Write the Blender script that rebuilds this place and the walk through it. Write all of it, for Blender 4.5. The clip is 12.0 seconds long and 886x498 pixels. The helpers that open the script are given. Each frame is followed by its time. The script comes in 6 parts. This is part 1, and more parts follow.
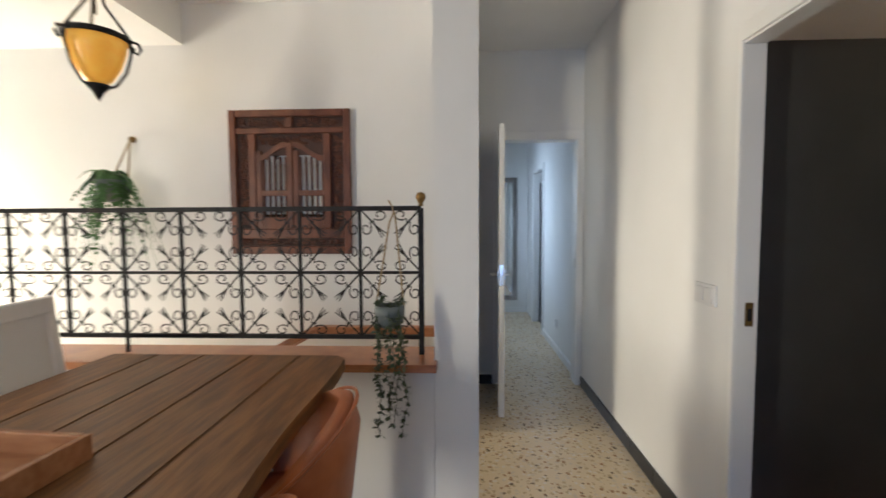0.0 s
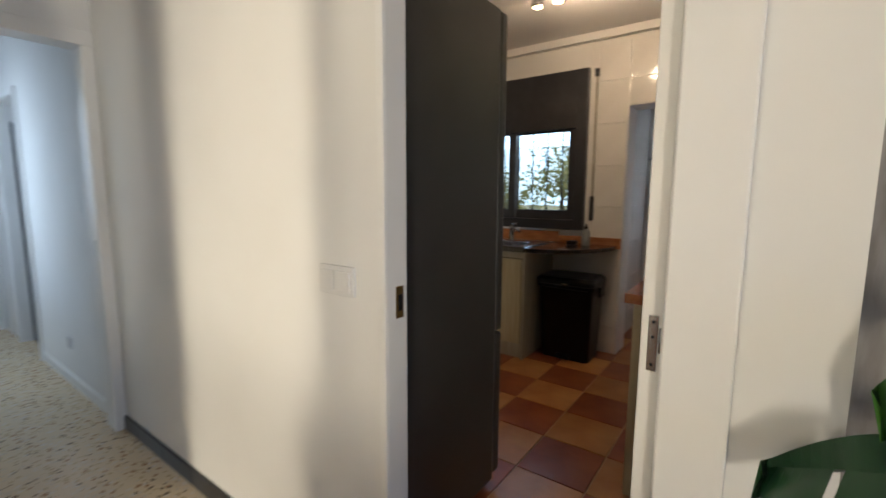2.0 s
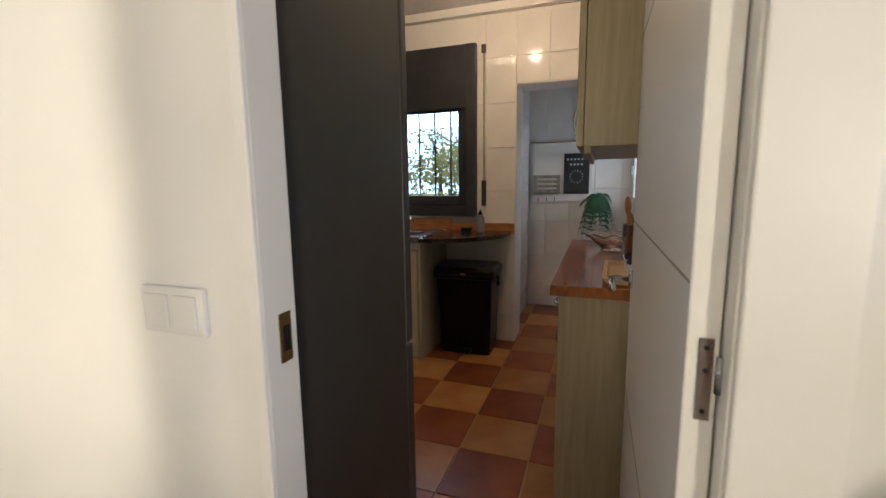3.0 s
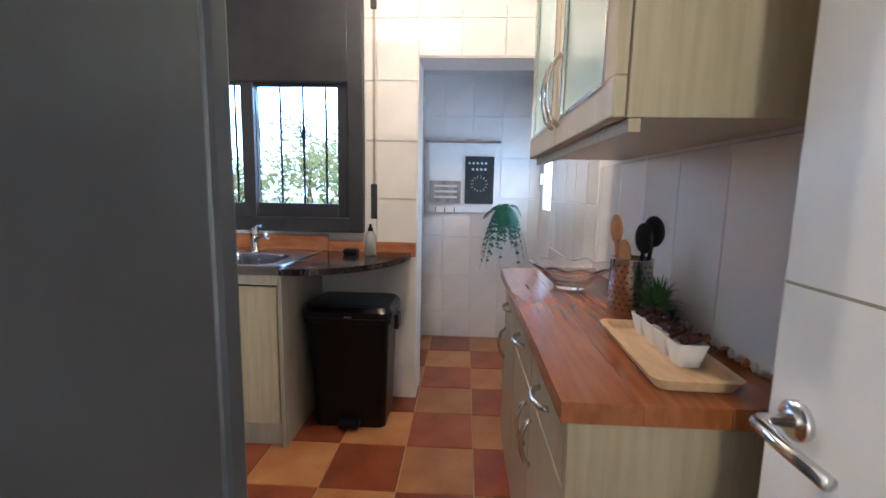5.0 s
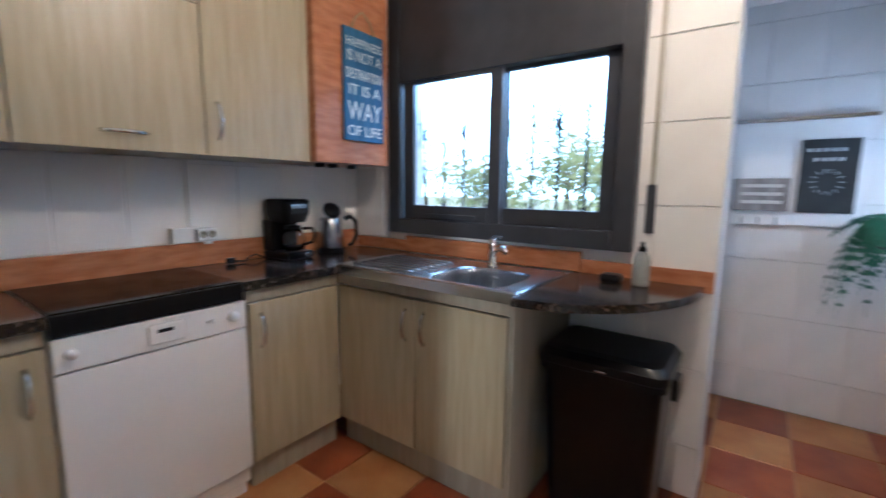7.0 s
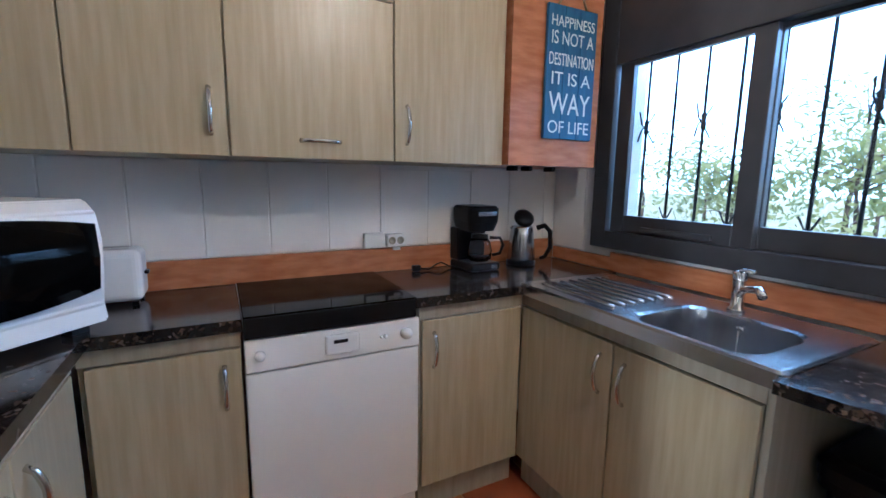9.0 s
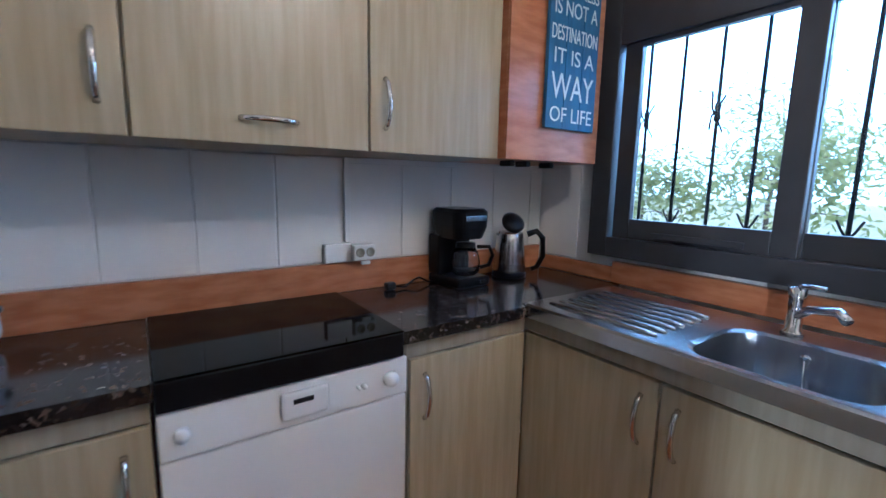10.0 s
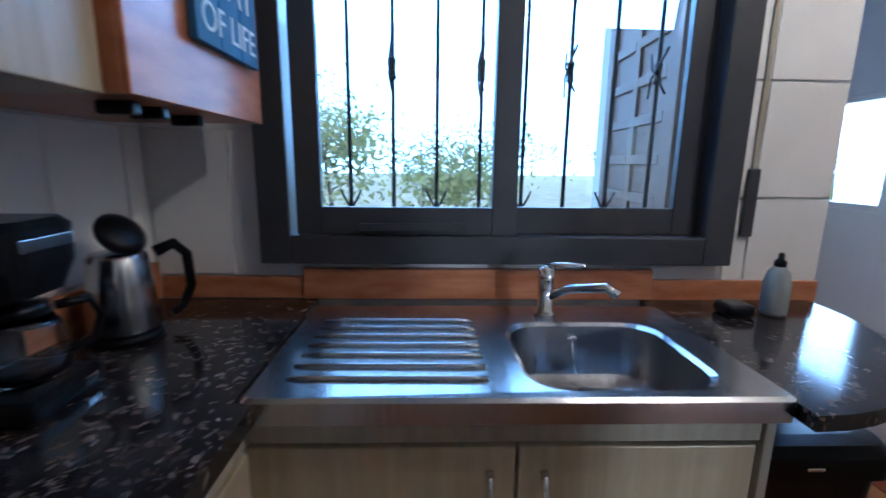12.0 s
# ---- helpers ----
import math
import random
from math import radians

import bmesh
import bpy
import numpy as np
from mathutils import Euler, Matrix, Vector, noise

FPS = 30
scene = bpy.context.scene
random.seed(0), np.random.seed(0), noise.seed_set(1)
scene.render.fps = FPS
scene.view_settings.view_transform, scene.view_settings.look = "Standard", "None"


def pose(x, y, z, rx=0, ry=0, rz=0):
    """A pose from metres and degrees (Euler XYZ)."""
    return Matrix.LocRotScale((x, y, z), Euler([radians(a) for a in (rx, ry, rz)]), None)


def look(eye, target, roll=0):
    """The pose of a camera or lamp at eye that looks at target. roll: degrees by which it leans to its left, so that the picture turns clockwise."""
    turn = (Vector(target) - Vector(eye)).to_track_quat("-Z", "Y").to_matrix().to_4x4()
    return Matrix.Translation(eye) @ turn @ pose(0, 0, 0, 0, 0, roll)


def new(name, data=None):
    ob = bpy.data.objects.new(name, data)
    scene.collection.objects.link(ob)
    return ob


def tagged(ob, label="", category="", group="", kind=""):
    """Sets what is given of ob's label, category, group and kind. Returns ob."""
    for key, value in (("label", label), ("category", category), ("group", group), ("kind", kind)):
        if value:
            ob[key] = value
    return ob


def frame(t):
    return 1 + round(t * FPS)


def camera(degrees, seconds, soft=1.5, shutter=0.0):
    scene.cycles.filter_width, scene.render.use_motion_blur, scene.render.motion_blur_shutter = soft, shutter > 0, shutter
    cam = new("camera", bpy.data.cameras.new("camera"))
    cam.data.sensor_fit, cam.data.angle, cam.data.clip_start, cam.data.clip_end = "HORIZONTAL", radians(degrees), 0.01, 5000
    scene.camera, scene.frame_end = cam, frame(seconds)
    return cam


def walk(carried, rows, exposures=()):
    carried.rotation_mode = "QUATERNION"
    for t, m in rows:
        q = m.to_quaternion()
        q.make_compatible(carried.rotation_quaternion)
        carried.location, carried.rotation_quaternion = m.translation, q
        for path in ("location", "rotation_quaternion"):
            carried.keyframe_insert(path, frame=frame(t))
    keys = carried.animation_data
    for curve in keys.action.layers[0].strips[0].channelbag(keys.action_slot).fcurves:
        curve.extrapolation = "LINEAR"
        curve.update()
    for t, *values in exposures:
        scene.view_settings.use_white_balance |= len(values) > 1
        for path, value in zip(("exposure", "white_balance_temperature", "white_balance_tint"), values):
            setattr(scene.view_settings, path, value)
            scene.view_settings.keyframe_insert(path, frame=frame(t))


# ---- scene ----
cam = camera(91.2, 12.0, soft=1.5, shutter=0.35)
PATH = [
    (0, (0.224, 0.458, 1.351), (0.138, 2.453, 1.236), -0.3),
    (0.5, (0.14, 0.636, 1.344), (0.534, 2.591, 1.189), -0.4),
    (1, (0.181, 0.821, 1.307), (0.951, 2.655, 1.099), -0.1),
    (1.5, (0.308, 1.069, 1.301), (1.534, 2.637, 1.1), -0.1),
    (2, (0.405, 1.289, 1.305), (2.01, 2.457, 1.058), 0.3),
    (2.5, (0.532, 1.506, 1.284), (2.361, 2.277, 1.032), -0.7),
    (2.7, (0.579, 1.527, 1.28), (2.427, 2.24, 1.005), -0.8),
    (4.3, (1.284, 1.813, 1.26), (3.24, 2.142, 1.0), 0.9),
    (4.5, (1.358, 1.859, 1.268), (3.331, 2.053, 1.002), 1.1),
    (4.9, (1.497, 1.882, 1.272), (3.476, 1.978, 0.996), 0.1),
    (5, (1.529, 1.887, 1.269), (3.508, 1.986, 1.003), 1.1),
    (5.5, (1.755, 1.86, 1.274), (3.735, 1.996, 1.029), 1.2),
    (6, (1.898, 1.89, 1.268), (3.859, 2.171, 0.999), 0.7),
    (6.5, (2.02, 1.978, 1.268), (3.916, 2.564, 1.018), 0.7),
    (7, (2.093, 2.057, 1.275), (3.697, 3.22, 0.999), 0.6),
    (7.5, (2.17, 2.09, 1.296), (3.242, 3.752, 0.998), 1.5),
    (7.7, (2.209, 2.104, 1.289), (3.147, 3.845, 0.991), 1.2),
    (9.3, (2.362, 2.372, 1.332), (3.269, 4.127, 1.022), 0.8),
    (9.5, (2.365, 2.467, 1.333), (3.351, 4.181, 1.03), 1.0),
    (10, (2.398, 2.666, 1.31), (3.537, 4.282, 1.009), 1.1),
    (10.5, (2.482, 2.928, 1.326), (3.844, 4.368, 1.056), -0.3),
    (11, (2.551, 3.12, 1.303), (4.182, 4.242, 1.019), 0.5),
    (11.5, (2.628, 3.318, 1.314), (4.546, 3.763, 0.966), -1.8),
    (12, (2.78, 3.359, 1.304), (4.742, 3.3, 0.918), 0.7),
]
EXPOSURES = [(0.0, -0.6, 5600, 10), (2.0, -0.5, 5900, 10), (2.7, -0.45, 6000, 10), (4.3, 1.15, 4800, 10), (6.0, 1.05, 4800, 10), (7.0, 1.05, 4600, 10), (9.3, 1.05, 4350, 10), (10.5, 0.8, 4150, 10), (12.0, 0.5, 4150, 10)]
walk(cam, [(t, look(eye, target, roll)) for t, eye, target, roll in PATH], EXPOSURES)


# ---- world and lights ----
SUN_ELEV, SUN_ROT = radians(58), radians(213)
world = bpy.data.worlds.new("sky")
scene.world = world
world.use_nodes = True
wn = world.node_tree.nodes
sky = wn.new("ShaderNodeTexSky")
sky.sky_type, sky.sun_disc, sky.sun_elevation, sky.sun_rotation = "NISHITA", False, SUN_ELEV, SUN_ROT
wn["Background"].inputs["Strength"].default_value = 0.15
world.node_tree.links.new(sky.outputs[0], wn["Background"].inputs["Color"])
sun = new("sun", bpy.data.lights.new("sun", "SUN"))
sun.data.energy, sun.data.angle, sun.data.color = 5.0, radians(0.5), (1.0, 0.93, 0.82)
sun.matrix_world = look((0, 0, 40), (9, 14, 40 - 26.6))


def area_lamp(name, eye, target, w, h, watts, colour):
    ob = new(name, bpy.data.lights.new(name, "AREA"))
    ob.data.shape, ob.data.size, ob.data.size_y = "RECTANGLE", w, h
    ob.data.energy, ob.data.color = watts, colour
    ob.matrix_world = look(eye, target)
    return ob


# daylight standing in the openings
area_lamp("kitchen_window_daylight", (4.31, 3.16, 2.01), (0, 3.1, 1.2), 1.26, 0.5, 8, (0.5, 0.74, 1.0))
area_lamp("pantry_window_daylight", (4.92, 1.17, 1.38), (4.9, 4, 1.2), 0.36, 0.5, 2.5, (0.8, 0.9, 1.0))
sunny = area_lamp("living_window_daylight", (-3.92, -1.5, 1.25), (1.2, 2.9, 0.8), 0.42, 1.3, 50, (1.0, 0.85, 0.62))
sunny.data.spread = radians(95)
area_lamp("terrace_door_daylight", (-0.6, -3.92, 1.2), (-0.4, 3, 1.1), 1.8, 2.0, 48, (0.4, 0.6, 1.0))
area_lamp("stair_window_daylight", (-3.9, 2.92, 1.0), (0, 2.9, 0.6), 0.5, 1.1, 170, (1.0, 0.84, 0.58))
area_lamp("corridor_window_daylight", (0.36, 5.9, 1.5), (1.3, 5.8, 1.2), 0.8, 1.2, 17, (0.72, 0.86, 1.0))

# ---- materials ----


def mat(name, colour, rough=0.5, metal=0.0, colour2=None, scale=6.0, stretch=(1, 1, 1), detail=4.0, bump=0.0, bump_scale=60.0, spec=0.5, coat=0.0, varied=0.0, transmission=0.0, ior=1.45, lo=0.35, hi=0.65):
    m = bpy.data.materials.new(name)
    m.use_nodes = True
    n, l = m.node_tree.nodes, m.node_tree.links
    b = n["Principled BSDF"]
    b.inputs["Base Color"].default_value = (*colour, 1)
    b.inputs["Roughness"].default_value = rough
    b.inputs["Metallic"].default_value = metal
    b.inputs["Specular IOR Level"].default_value = spec
    b.inputs["Coat Weight"].default_value = coat
    b.inputs["Coat Roughness"].default_value = 0.06
    b.inputs["Transmission Weight"].default_value = transmission
    b.inputs["IOR"].default_value = ior
    co = n.new("ShaderNodeTexCoord")
    mp = n.new("ShaderNodeMapping")
    mp.inputs["Scale"].default_value = stretch
    l.new(co.outputs["Object"], mp.inputs["Vector"])
    last = None
    if colour2 is not None:
        t = n.new("ShaderNodeTexNoise")
        t.inputs["Scale"].default_value, t.inputs["Detail"].default_value = scale, detail
        l.new(mp.outputs[0], t.inputs["Vector"])
        r = n.new("ShaderNodeValToRGB")
        r.color_ramp.elements[0].position, r.color_ramp.elements[1].position = lo, hi
        r.color_ramp.elements[0].color, r.color_ramp.elements[1].color = (*colour, 1), (*colour2, 1)
        l.new(t.outputs["Fac"], r.inputs["Fac"])
        last = r.outputs[0]
        rr = n.new("ShaderNodeMapRange")
        rr.inputs["To Min"].default_value, rr.inputs["To Max"].default_value = max(rough - 0.06, 0.02), min(rough + 0.08, 1)
        l.new(t.outputs["Fac"], rr.inputs["Value"])
        l.new(rr.outputs[0], b.inputs["Roughness"])
    if varied:
        oi = n.new("ShaderNodeObjectInfo")
        mr = n.new("ShaderNodeMapRange")
        mr.inputs["To Min"].default_value, mr.inputs["To Max"].default_value = 1 - varied, 1 + varied
        l.new(oi.outputs["Random"], mr.inputs["Value"])
        hs = n.new("ShaderNodeHueSaturation")
        l.new(mr.outputs[0], hs.inputs["Value"])
        if last is not None:
            l.new(last, hs.inputs["Color"])
        else:
            hs.inputs["Color"].default_value = (*colour, 1)
        last = hs.outputs[0]
    if last is not None:
        l.new(last, b.inputs["Base Color"])
    if bump:
        t2 = n.new("ShaderNodeTexNoise")
        t2.inputs["Scale"].default_value, t2.inputs["Detail"].default_value = bump_scale, 5
        l.new(mp.outputs[0], t2.inputs["Vector"])
        bp = n.new("ShaderNodeBump")
        bp.inputs["Strength"].default_value, bp.inputs["Distance"].default_value = bump, 0.004
        l.new(t2.outputs["Fac"], bp.inputs["Height"])
        l.new(bp.outputs[0], b.inputs["Normal"])
    return m


def glow(name, colour, strength):
    m = bpy.data.materials.new(name)
    m.use_nodes = True
    b = m.node_tree.nodes["Principled BSDF"]
    b.inputs["Base Color"].default_value = (*colour, 1)
    b.inputs["Emission Color"].default_value = (*colour, 1)
    b.inputs["Emission Strength"].default_value = strength
    return m


def chips(name, base, colours, scale, rough, gap=0.0, bump=0.0, coat=0.0):
    """Stone made of coloured grains: terrazzo, granite."""
    m = bpy.data.materials.new(name)
    m.use_nodes = True
    n, l = m.node_tree.nodes, m.node_tree.links
    b = n["Principled BSDF"]
    b.inputs["Roughness"].default_value = rough
    b.inputs["Coat Weight"].default_value = coat
    co = n.new("ShaderNodeTexCoord")
    nz = n.new("ShaderNodeTexNoise")
    nz.inputs["Scale"].default_value = scale * 0.8
    ad = n.new("ShaderNodeMixRGB")
    ad.blend_type, ad.inputs["Fac"].default_value = "ADD", 0.035
    l.new(co.outputs["Object"], nz.inputs["Vector"])
    l.new(co.outputs["Object"], ad.inputs[1])
    l.new(nz.outputs["Color"], ad.inputs[2])
    v = n.new("ShaderNodeTexVoronoi")
    v.inputs["Scale"].default_value = scale
    l.new(ad.outputs[0], v.inputs["Vector"])
    r = n.new("ShaderNodeValToRGB")
    r.color_ramp.interpolation = "CONSTANT"
    els = r.color_ramp.elements
    while len(els) < len(colours):
        els.new(0.5)
    for e, (p, c) in zip(els, colours):
        e.position, e.color = p, (*c, 1)
    sp = n.new("ShaderNodeSeparateColor")
    l.new(v.outputs["Color"], sp.inputs[0])
    l.new(sp.outputs[0], r.inputs["Fac"])
    mx = n.new("ShaderNodeMixRGB")
    mx.inputs[2].default_value = (*base, 1)
    l.new(r.outputs[0], mx.inputs[1])
    gt = n.new("ShaderNodeMath")
    gt.operation, gt.inputs[1].default_value = "GREATER_THAN", gap
    l.new(v.outputs["Distance"], gt.inputs[0])
    l.new(gt.outputs[0], mx.inputs[0])
    big = n.new("ShaderNodeTexNoise")
    big.inputs["Scale"].default_value = 1.7
    l.new(co.outputs["Object"], big.inputs["Vector"])
    mr = n.new("ShaderNodeMapRange")
    mr.inputs["To Min"].default_value, mr.inputs["To Max"].default_value = 0.85, 1.12
    l.new(big.outputs["Fac"], mr.inputs["Value"])
    hs = n.new("ShaderNodeHueSaturation")
    l.new(mr.outputs[0], hs.inputs["Value"])
    l.new(mx.outputs[0], hs.inputs["Color"])
    l.new(hs.outputs[0], b.inputs["Base Color"])
    return m


M_WALL = mat("white_plaster", (0.78, 0.77, 0.74), 0.75, colour2=(0.82, 0.81, 0.79), scale=1.5, bump=0.15, bump_scale=25)
M_CEIL = mat("ceiling_paint", (0.8, 0.79, 0.77), 0.85, colour2=(0.83, 0.82, 0.8), scale=2)
M_PAINT = mat("white_satin_paint", (0.8, 0.79, 0.76), 0.35, colour2=(0.83, 0.82, 0.8), scale=3)
M_TERRAZZO = chips("terrazzo", (0.66, 0.53, 0.35), [(0.0, (0.2, 0.15, 0.1)), (0.12, (0.48, 0.37, 0.22)), (0.4, (0.58, 0.49, 0.36)), (0.62, (0.66, 0.58, 0.46)), (0.84, (0.36, 0.22, 0.12))], 38, 0.22, gap=0.4)
M_GRANITE = chips("granite", (0.014, 0.011, 0.01), [(0.0, (0.009, 0.008, 0.008)), (0.34, (0.045, 0.03, 0.022)), (0.58, (0.1, 0.068, 0.048)), (0.76, (0.02, 0.015, 0.013)), (0.9, (0.12, 0.092, 0.074))], 74, 0.12, gap=0.5)
M_SKIRT = mat("black_skirting", (0.012, 0.012, 0.013), 0.3, colour2=(0.03, 0.028, 0.026), scale=14, varied=0.3)
M_TILE_DARK = mat("terracotta_dark", (0.2, 0.042, 0.014), 0.3, colour2=(0.31, 0.085, 0.028), scale=4, bump=0.2, bump_scale=18, varied=0.22)
M_TILE_LIGHT = mat("terracotta_light", (0.36, 0.14, 0.04), 0.3, colour2=(0.48, 0.24, 0.085), scale=4, bump=0.2, bump_scale=18, varied=0.2)
M_GROUT = mat("grout", (0.42, 0.27, 0.15), 0.9, colour2=(0.5, 0.34, 0.2), scale=20)
M_WTILE = mat("glossy_wall_tile", (0.78, 0.76, 0.73), 0.1, colour2=(0.84, 0.82, 0.79), scale=3, bump=0.08, bump_scale=6, varied=0.03)
M_WGROUT = mat("wall_tile_joint", (0.62, 0.6, 0.57), 0.7)
M_CAB = mat("limed_oak_front", (0.39, 0.325, 0.2), 0.32, colour2=(0.46, 0.395, 0.26), scale=3.2, stretch=(16, 16, 1.1), detail=8, bump=0.06, bump_scale=30, varied=0.04)
M_CABEDGE = mat("limed_oak_edge", (0.31, 0.28, 0.205), 0.45, colour2=(0.38, 0.345, 0.265), scale=3.2, stretch=(12, 12, 1.1), detail=6)
M_ORANGE = mat("orange_pine", (0.34, 0.12, 0.042), 0.3, colour2=(0.46, 0.2, 0.085), scale=3, stretch=(3, 3, 12), detail=6)
M_WORKTOP = mat("beech_worktop", (0.23, 0.07, 0.018), 0.2, colour2=(0.31, 0.11, 0.03), scale=4, stretch=(1.2, 14, 6), detail=6, coat=0.15)
M_TABLE = mat("oak_table", (0.13, 0.056, 0.018), 0.45, colour2=(0.25, 0.12, 0.042), scale=5, stretch=(9, 1.0, 9), detail=9, bump=0.25, bump_scale=20, varied=0.12)
M_TRAY = mat("pine_tray", (0.3, 0.12, 0.045), 0.5, colour2=(0.4, 0.19, 0.08), scale=5, stretch=(2, 12, 8))
M_LEATHER = mat("cognac_leather", (0.3, 0.085, 0.025), 0.38, colour2=(0.4, 0.13, 0.045), scale=9, bump=0.2, bump_scale=160)
M_IRON = mat("black_iron", (0.01, 0.01, 0.01), 0.5, spec=0.22, colour2=(0.025, 0.022, 0.02), scale=30)
M_BRASS = mat("aged_brass", (0.2, 0.12, 0.04), 0.4, metal=0.8)
M_ALU = mat("anthracite_aluminium", (0.035, 0.036, 0.042), 0.35, colour2=(0.045, 0.046, 0.052), scale=8)
M_STEEL = mat("stainless_steel", (0.44, 0.44, 0.45), 0.22, metal=1.0, colour2=(0.5, 0.5, 0.51), scale=8, stretch=(1, 14, 1))
M_CHROME = mat("chrome", (0.7, 0.7, 0.7), 0.12, metal=1.0)
M_FRIDGE = mat("grey_fridge_steel", (0.058, 0.06, 0.063), 0.38, metal=0.3, colour2=(0.07, 0.072, 0.076), scale=3, stretch=(1, 1, 1))
M_BLACK = mat("black_plastic", (0.005, 0.005, 0.006), 0.28, spec=0.25, bump=0.05, bump_scale=300)
M_HOB = mat("black_glass", (0.003, 0.003, 0.003), 0.06, spec=0.07)
M_WHITE = mat("white_enamel", (0.78, 0.77, 0.75), 0.22, colour2=(0.82, 0.81, 0.79), scale=3)
M_GLASS = mat("clear_glass", (1, 1, 1), 0.02, transmission=1.0)
M_FROST = mat("frosted_glass", (0.42, 0.55, 0.5), 0.22, colour2=(0.48, 0.6, 0.55), scale=3, spec=0.8)
M_MIRROR = mat("mirror_glass", (0.85, 0.87, 0.87), 0.02, metal=1.0)
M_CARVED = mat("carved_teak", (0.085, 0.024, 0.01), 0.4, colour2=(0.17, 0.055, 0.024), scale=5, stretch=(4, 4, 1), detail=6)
# the same teak darkened: shade between the carvings put into the colour
M_CARVED_SHADE = mat("carved_teak_shade", (0.035, 0.012, 0.006), 0.55, colour2=(0.06, 0.02, 0.01), scale=9)
M_FERN = mat("fern_green", (0.035, 0.1, 0.025), 0.5, colour2=(0.075, 0.17, 0.045), scale=12, varied=0.2)
M_FERN_TEAL = mat("artificial_fern", (0.02, 0.1, 0.05), 0.45, colour2=(0.04, 0.16, 0.09), scale=12)
M_IVY = mat("ivy_green", (0.03, 0.055, 0.022), 0.5, colour2=(0.1, 0.13, 0.07), scale=30)
M_MONSTERA = mat("monstera_leaf", (0.012, 0.055, 0.018), 0.3, colour2=(0.022, 0.085, 0.03), scale=8)
M_YOUNG = mat("young_monstera_leaf", (0.05, 0.17, 0.02), 0.35, colour2=(0.07, 0.22, 0.03), scale=8)
M_LEAF = mat("tree_leaf", (0.15, 0.17, 0.05), 0.5, colour2=(0.26, 0.25, 0.1), scale=0.8)
lm = M_LEAF.node_tree
lt, lx = lm.nodes.new("ShaderNodeBsdfTranslucent"), lm.nodes.new("ShaderNodeMixShader")
lt.inputs["Color"].default_value = (0.36, 0.36, 0.12, 1)
lm.links.new(lm.nodes["Principled BSDF"].outputs[0], lx.inputs[1])
lm.links.new(lt.outputs[0], lx.inputs[2])
lm.links.new(lx.outputs[0], lm.nodes["Material Output"].inputs["Surface"])
M_BARK = mat("bark", (0.09, 0.06, 0.04), 0.9, colour2=(0.14, 0.1, 0.07), scale=8, bump=0.6)
M_GROUND = mat("dry_grass", (0.16, 0.14, 0.07), 0.95, colour2=(0.24, 0.21, 0.11), scale=1.2)
M_CERAMIC = mat("grey_ceramic", (0.09, 0.11, 0.11), 0.4, colour2=(0.13, 0.15, 0.15), scale=10)
M_ROPE = mat("jute_rope", (0.35, 0.26, 0.15), 0.9)
M_SHUTTER = mat("brown_shutter_wood", (0.13, 0.075, 0.04), 0.5, colour2=(0.2, 0.12, 0.07), scale=4, stretch=(6, 6, 1))
M_BLUE = mat("blue_board", (0.02, 0.09, 0.2), 0.6, colour2=(0.035, 0.13, 0.27), scale=5, stretch=(8, 8, 1))
M_LETTER = mat("white_letter_paint", (0.7, 0.74, 0.76), 0.6)
M_CHALK = mat("chalkboard", (0.025, 0.028, 0.028), 0.8, colour2=(0.045, 0.048, 0.048), scale=6)
M_AMBER = mat("amber_glass", (0.75, 0.36, 0.04), 0.3, colour2=(0.85, 0.5, 0.09), scale=14)
M_AMBER.node_tree.nodes["Principled BSDF"].inputs["Emission Color"].default_value = (1.0, 0.42, 0.04, 1)
M_AMBER.node_tree.nodes["Principled BSDF"].inputs["Emission Strength"].default_value = 0.55
M_BULB = glow("lamp_bulb", (1.0, 0.72, 0.36), 14)
M_GREYWOOD = mat("shabby_grey_wood", (0.2, 0.18, 0.165), 0.8, colour2=(0.36, 0.33, 0.31), scale=5, stretch=(5, 5, 1), detail=8)
M_SOIL = mat("dark_soil", (0.02, 0.008, 0.008), 0.9, colour2=(0.05, 0.015, 0.012), scale=60)
M_WOODSPOON = mat("spoon_wood", (0.36, 0.16, 0.06), 0.5, colour2=(0.45, 0.23, 0.1), scale=12)
M_BOWL = mat("cut_glass", (0.98, 0.95, 0.92), 0.03, transmission=1.0, ior=1.5)
M_LINEN = mat("cream_fabric", (0.6, 0.57, 0.52), 0.9, colour2=(0.66, 0.63, 0.58), scale=40, bump=0.3, bump_scale=200)
M_PALEWOOD = mat("pale_wood", (0.55, 0.36, 0.18), 0.45, colour2=(0.66, 0.46, 0.26), scale=5, stretch=(2, 12, 8))

# ---- builders ----
ORIGIN = {}


def thing(name, at, label, category, group="", kind=""):
    ob = new(name)
    ob.empty_display_size = 0.05
    ob.location = at
    ORIGIN[ob] = Vector(at)
    return tagged(ob, label, category, group, kind)


def part(name, bm, material, parent=None, label="", smooth=False):
    me = bpy.data.meshes.new(name)
    o = ORIGIN[parent] if parent else Vector((0, 0, 0))
    bmesh.ops.translate(bm, verts=bm.verts, vec=-o)
    bm.normal_update()
    bm.to_mesh(me)
    bm.free()
    me.materials.append(material)
    if smooth:
        for p in me.polygons:
            p.use_smooth = True
    ob = new(name, me)
    if parent:
        ob.parent = parent
    ORIGIN[ob] = o
    if label:
        ob["label"] = label
    return ob


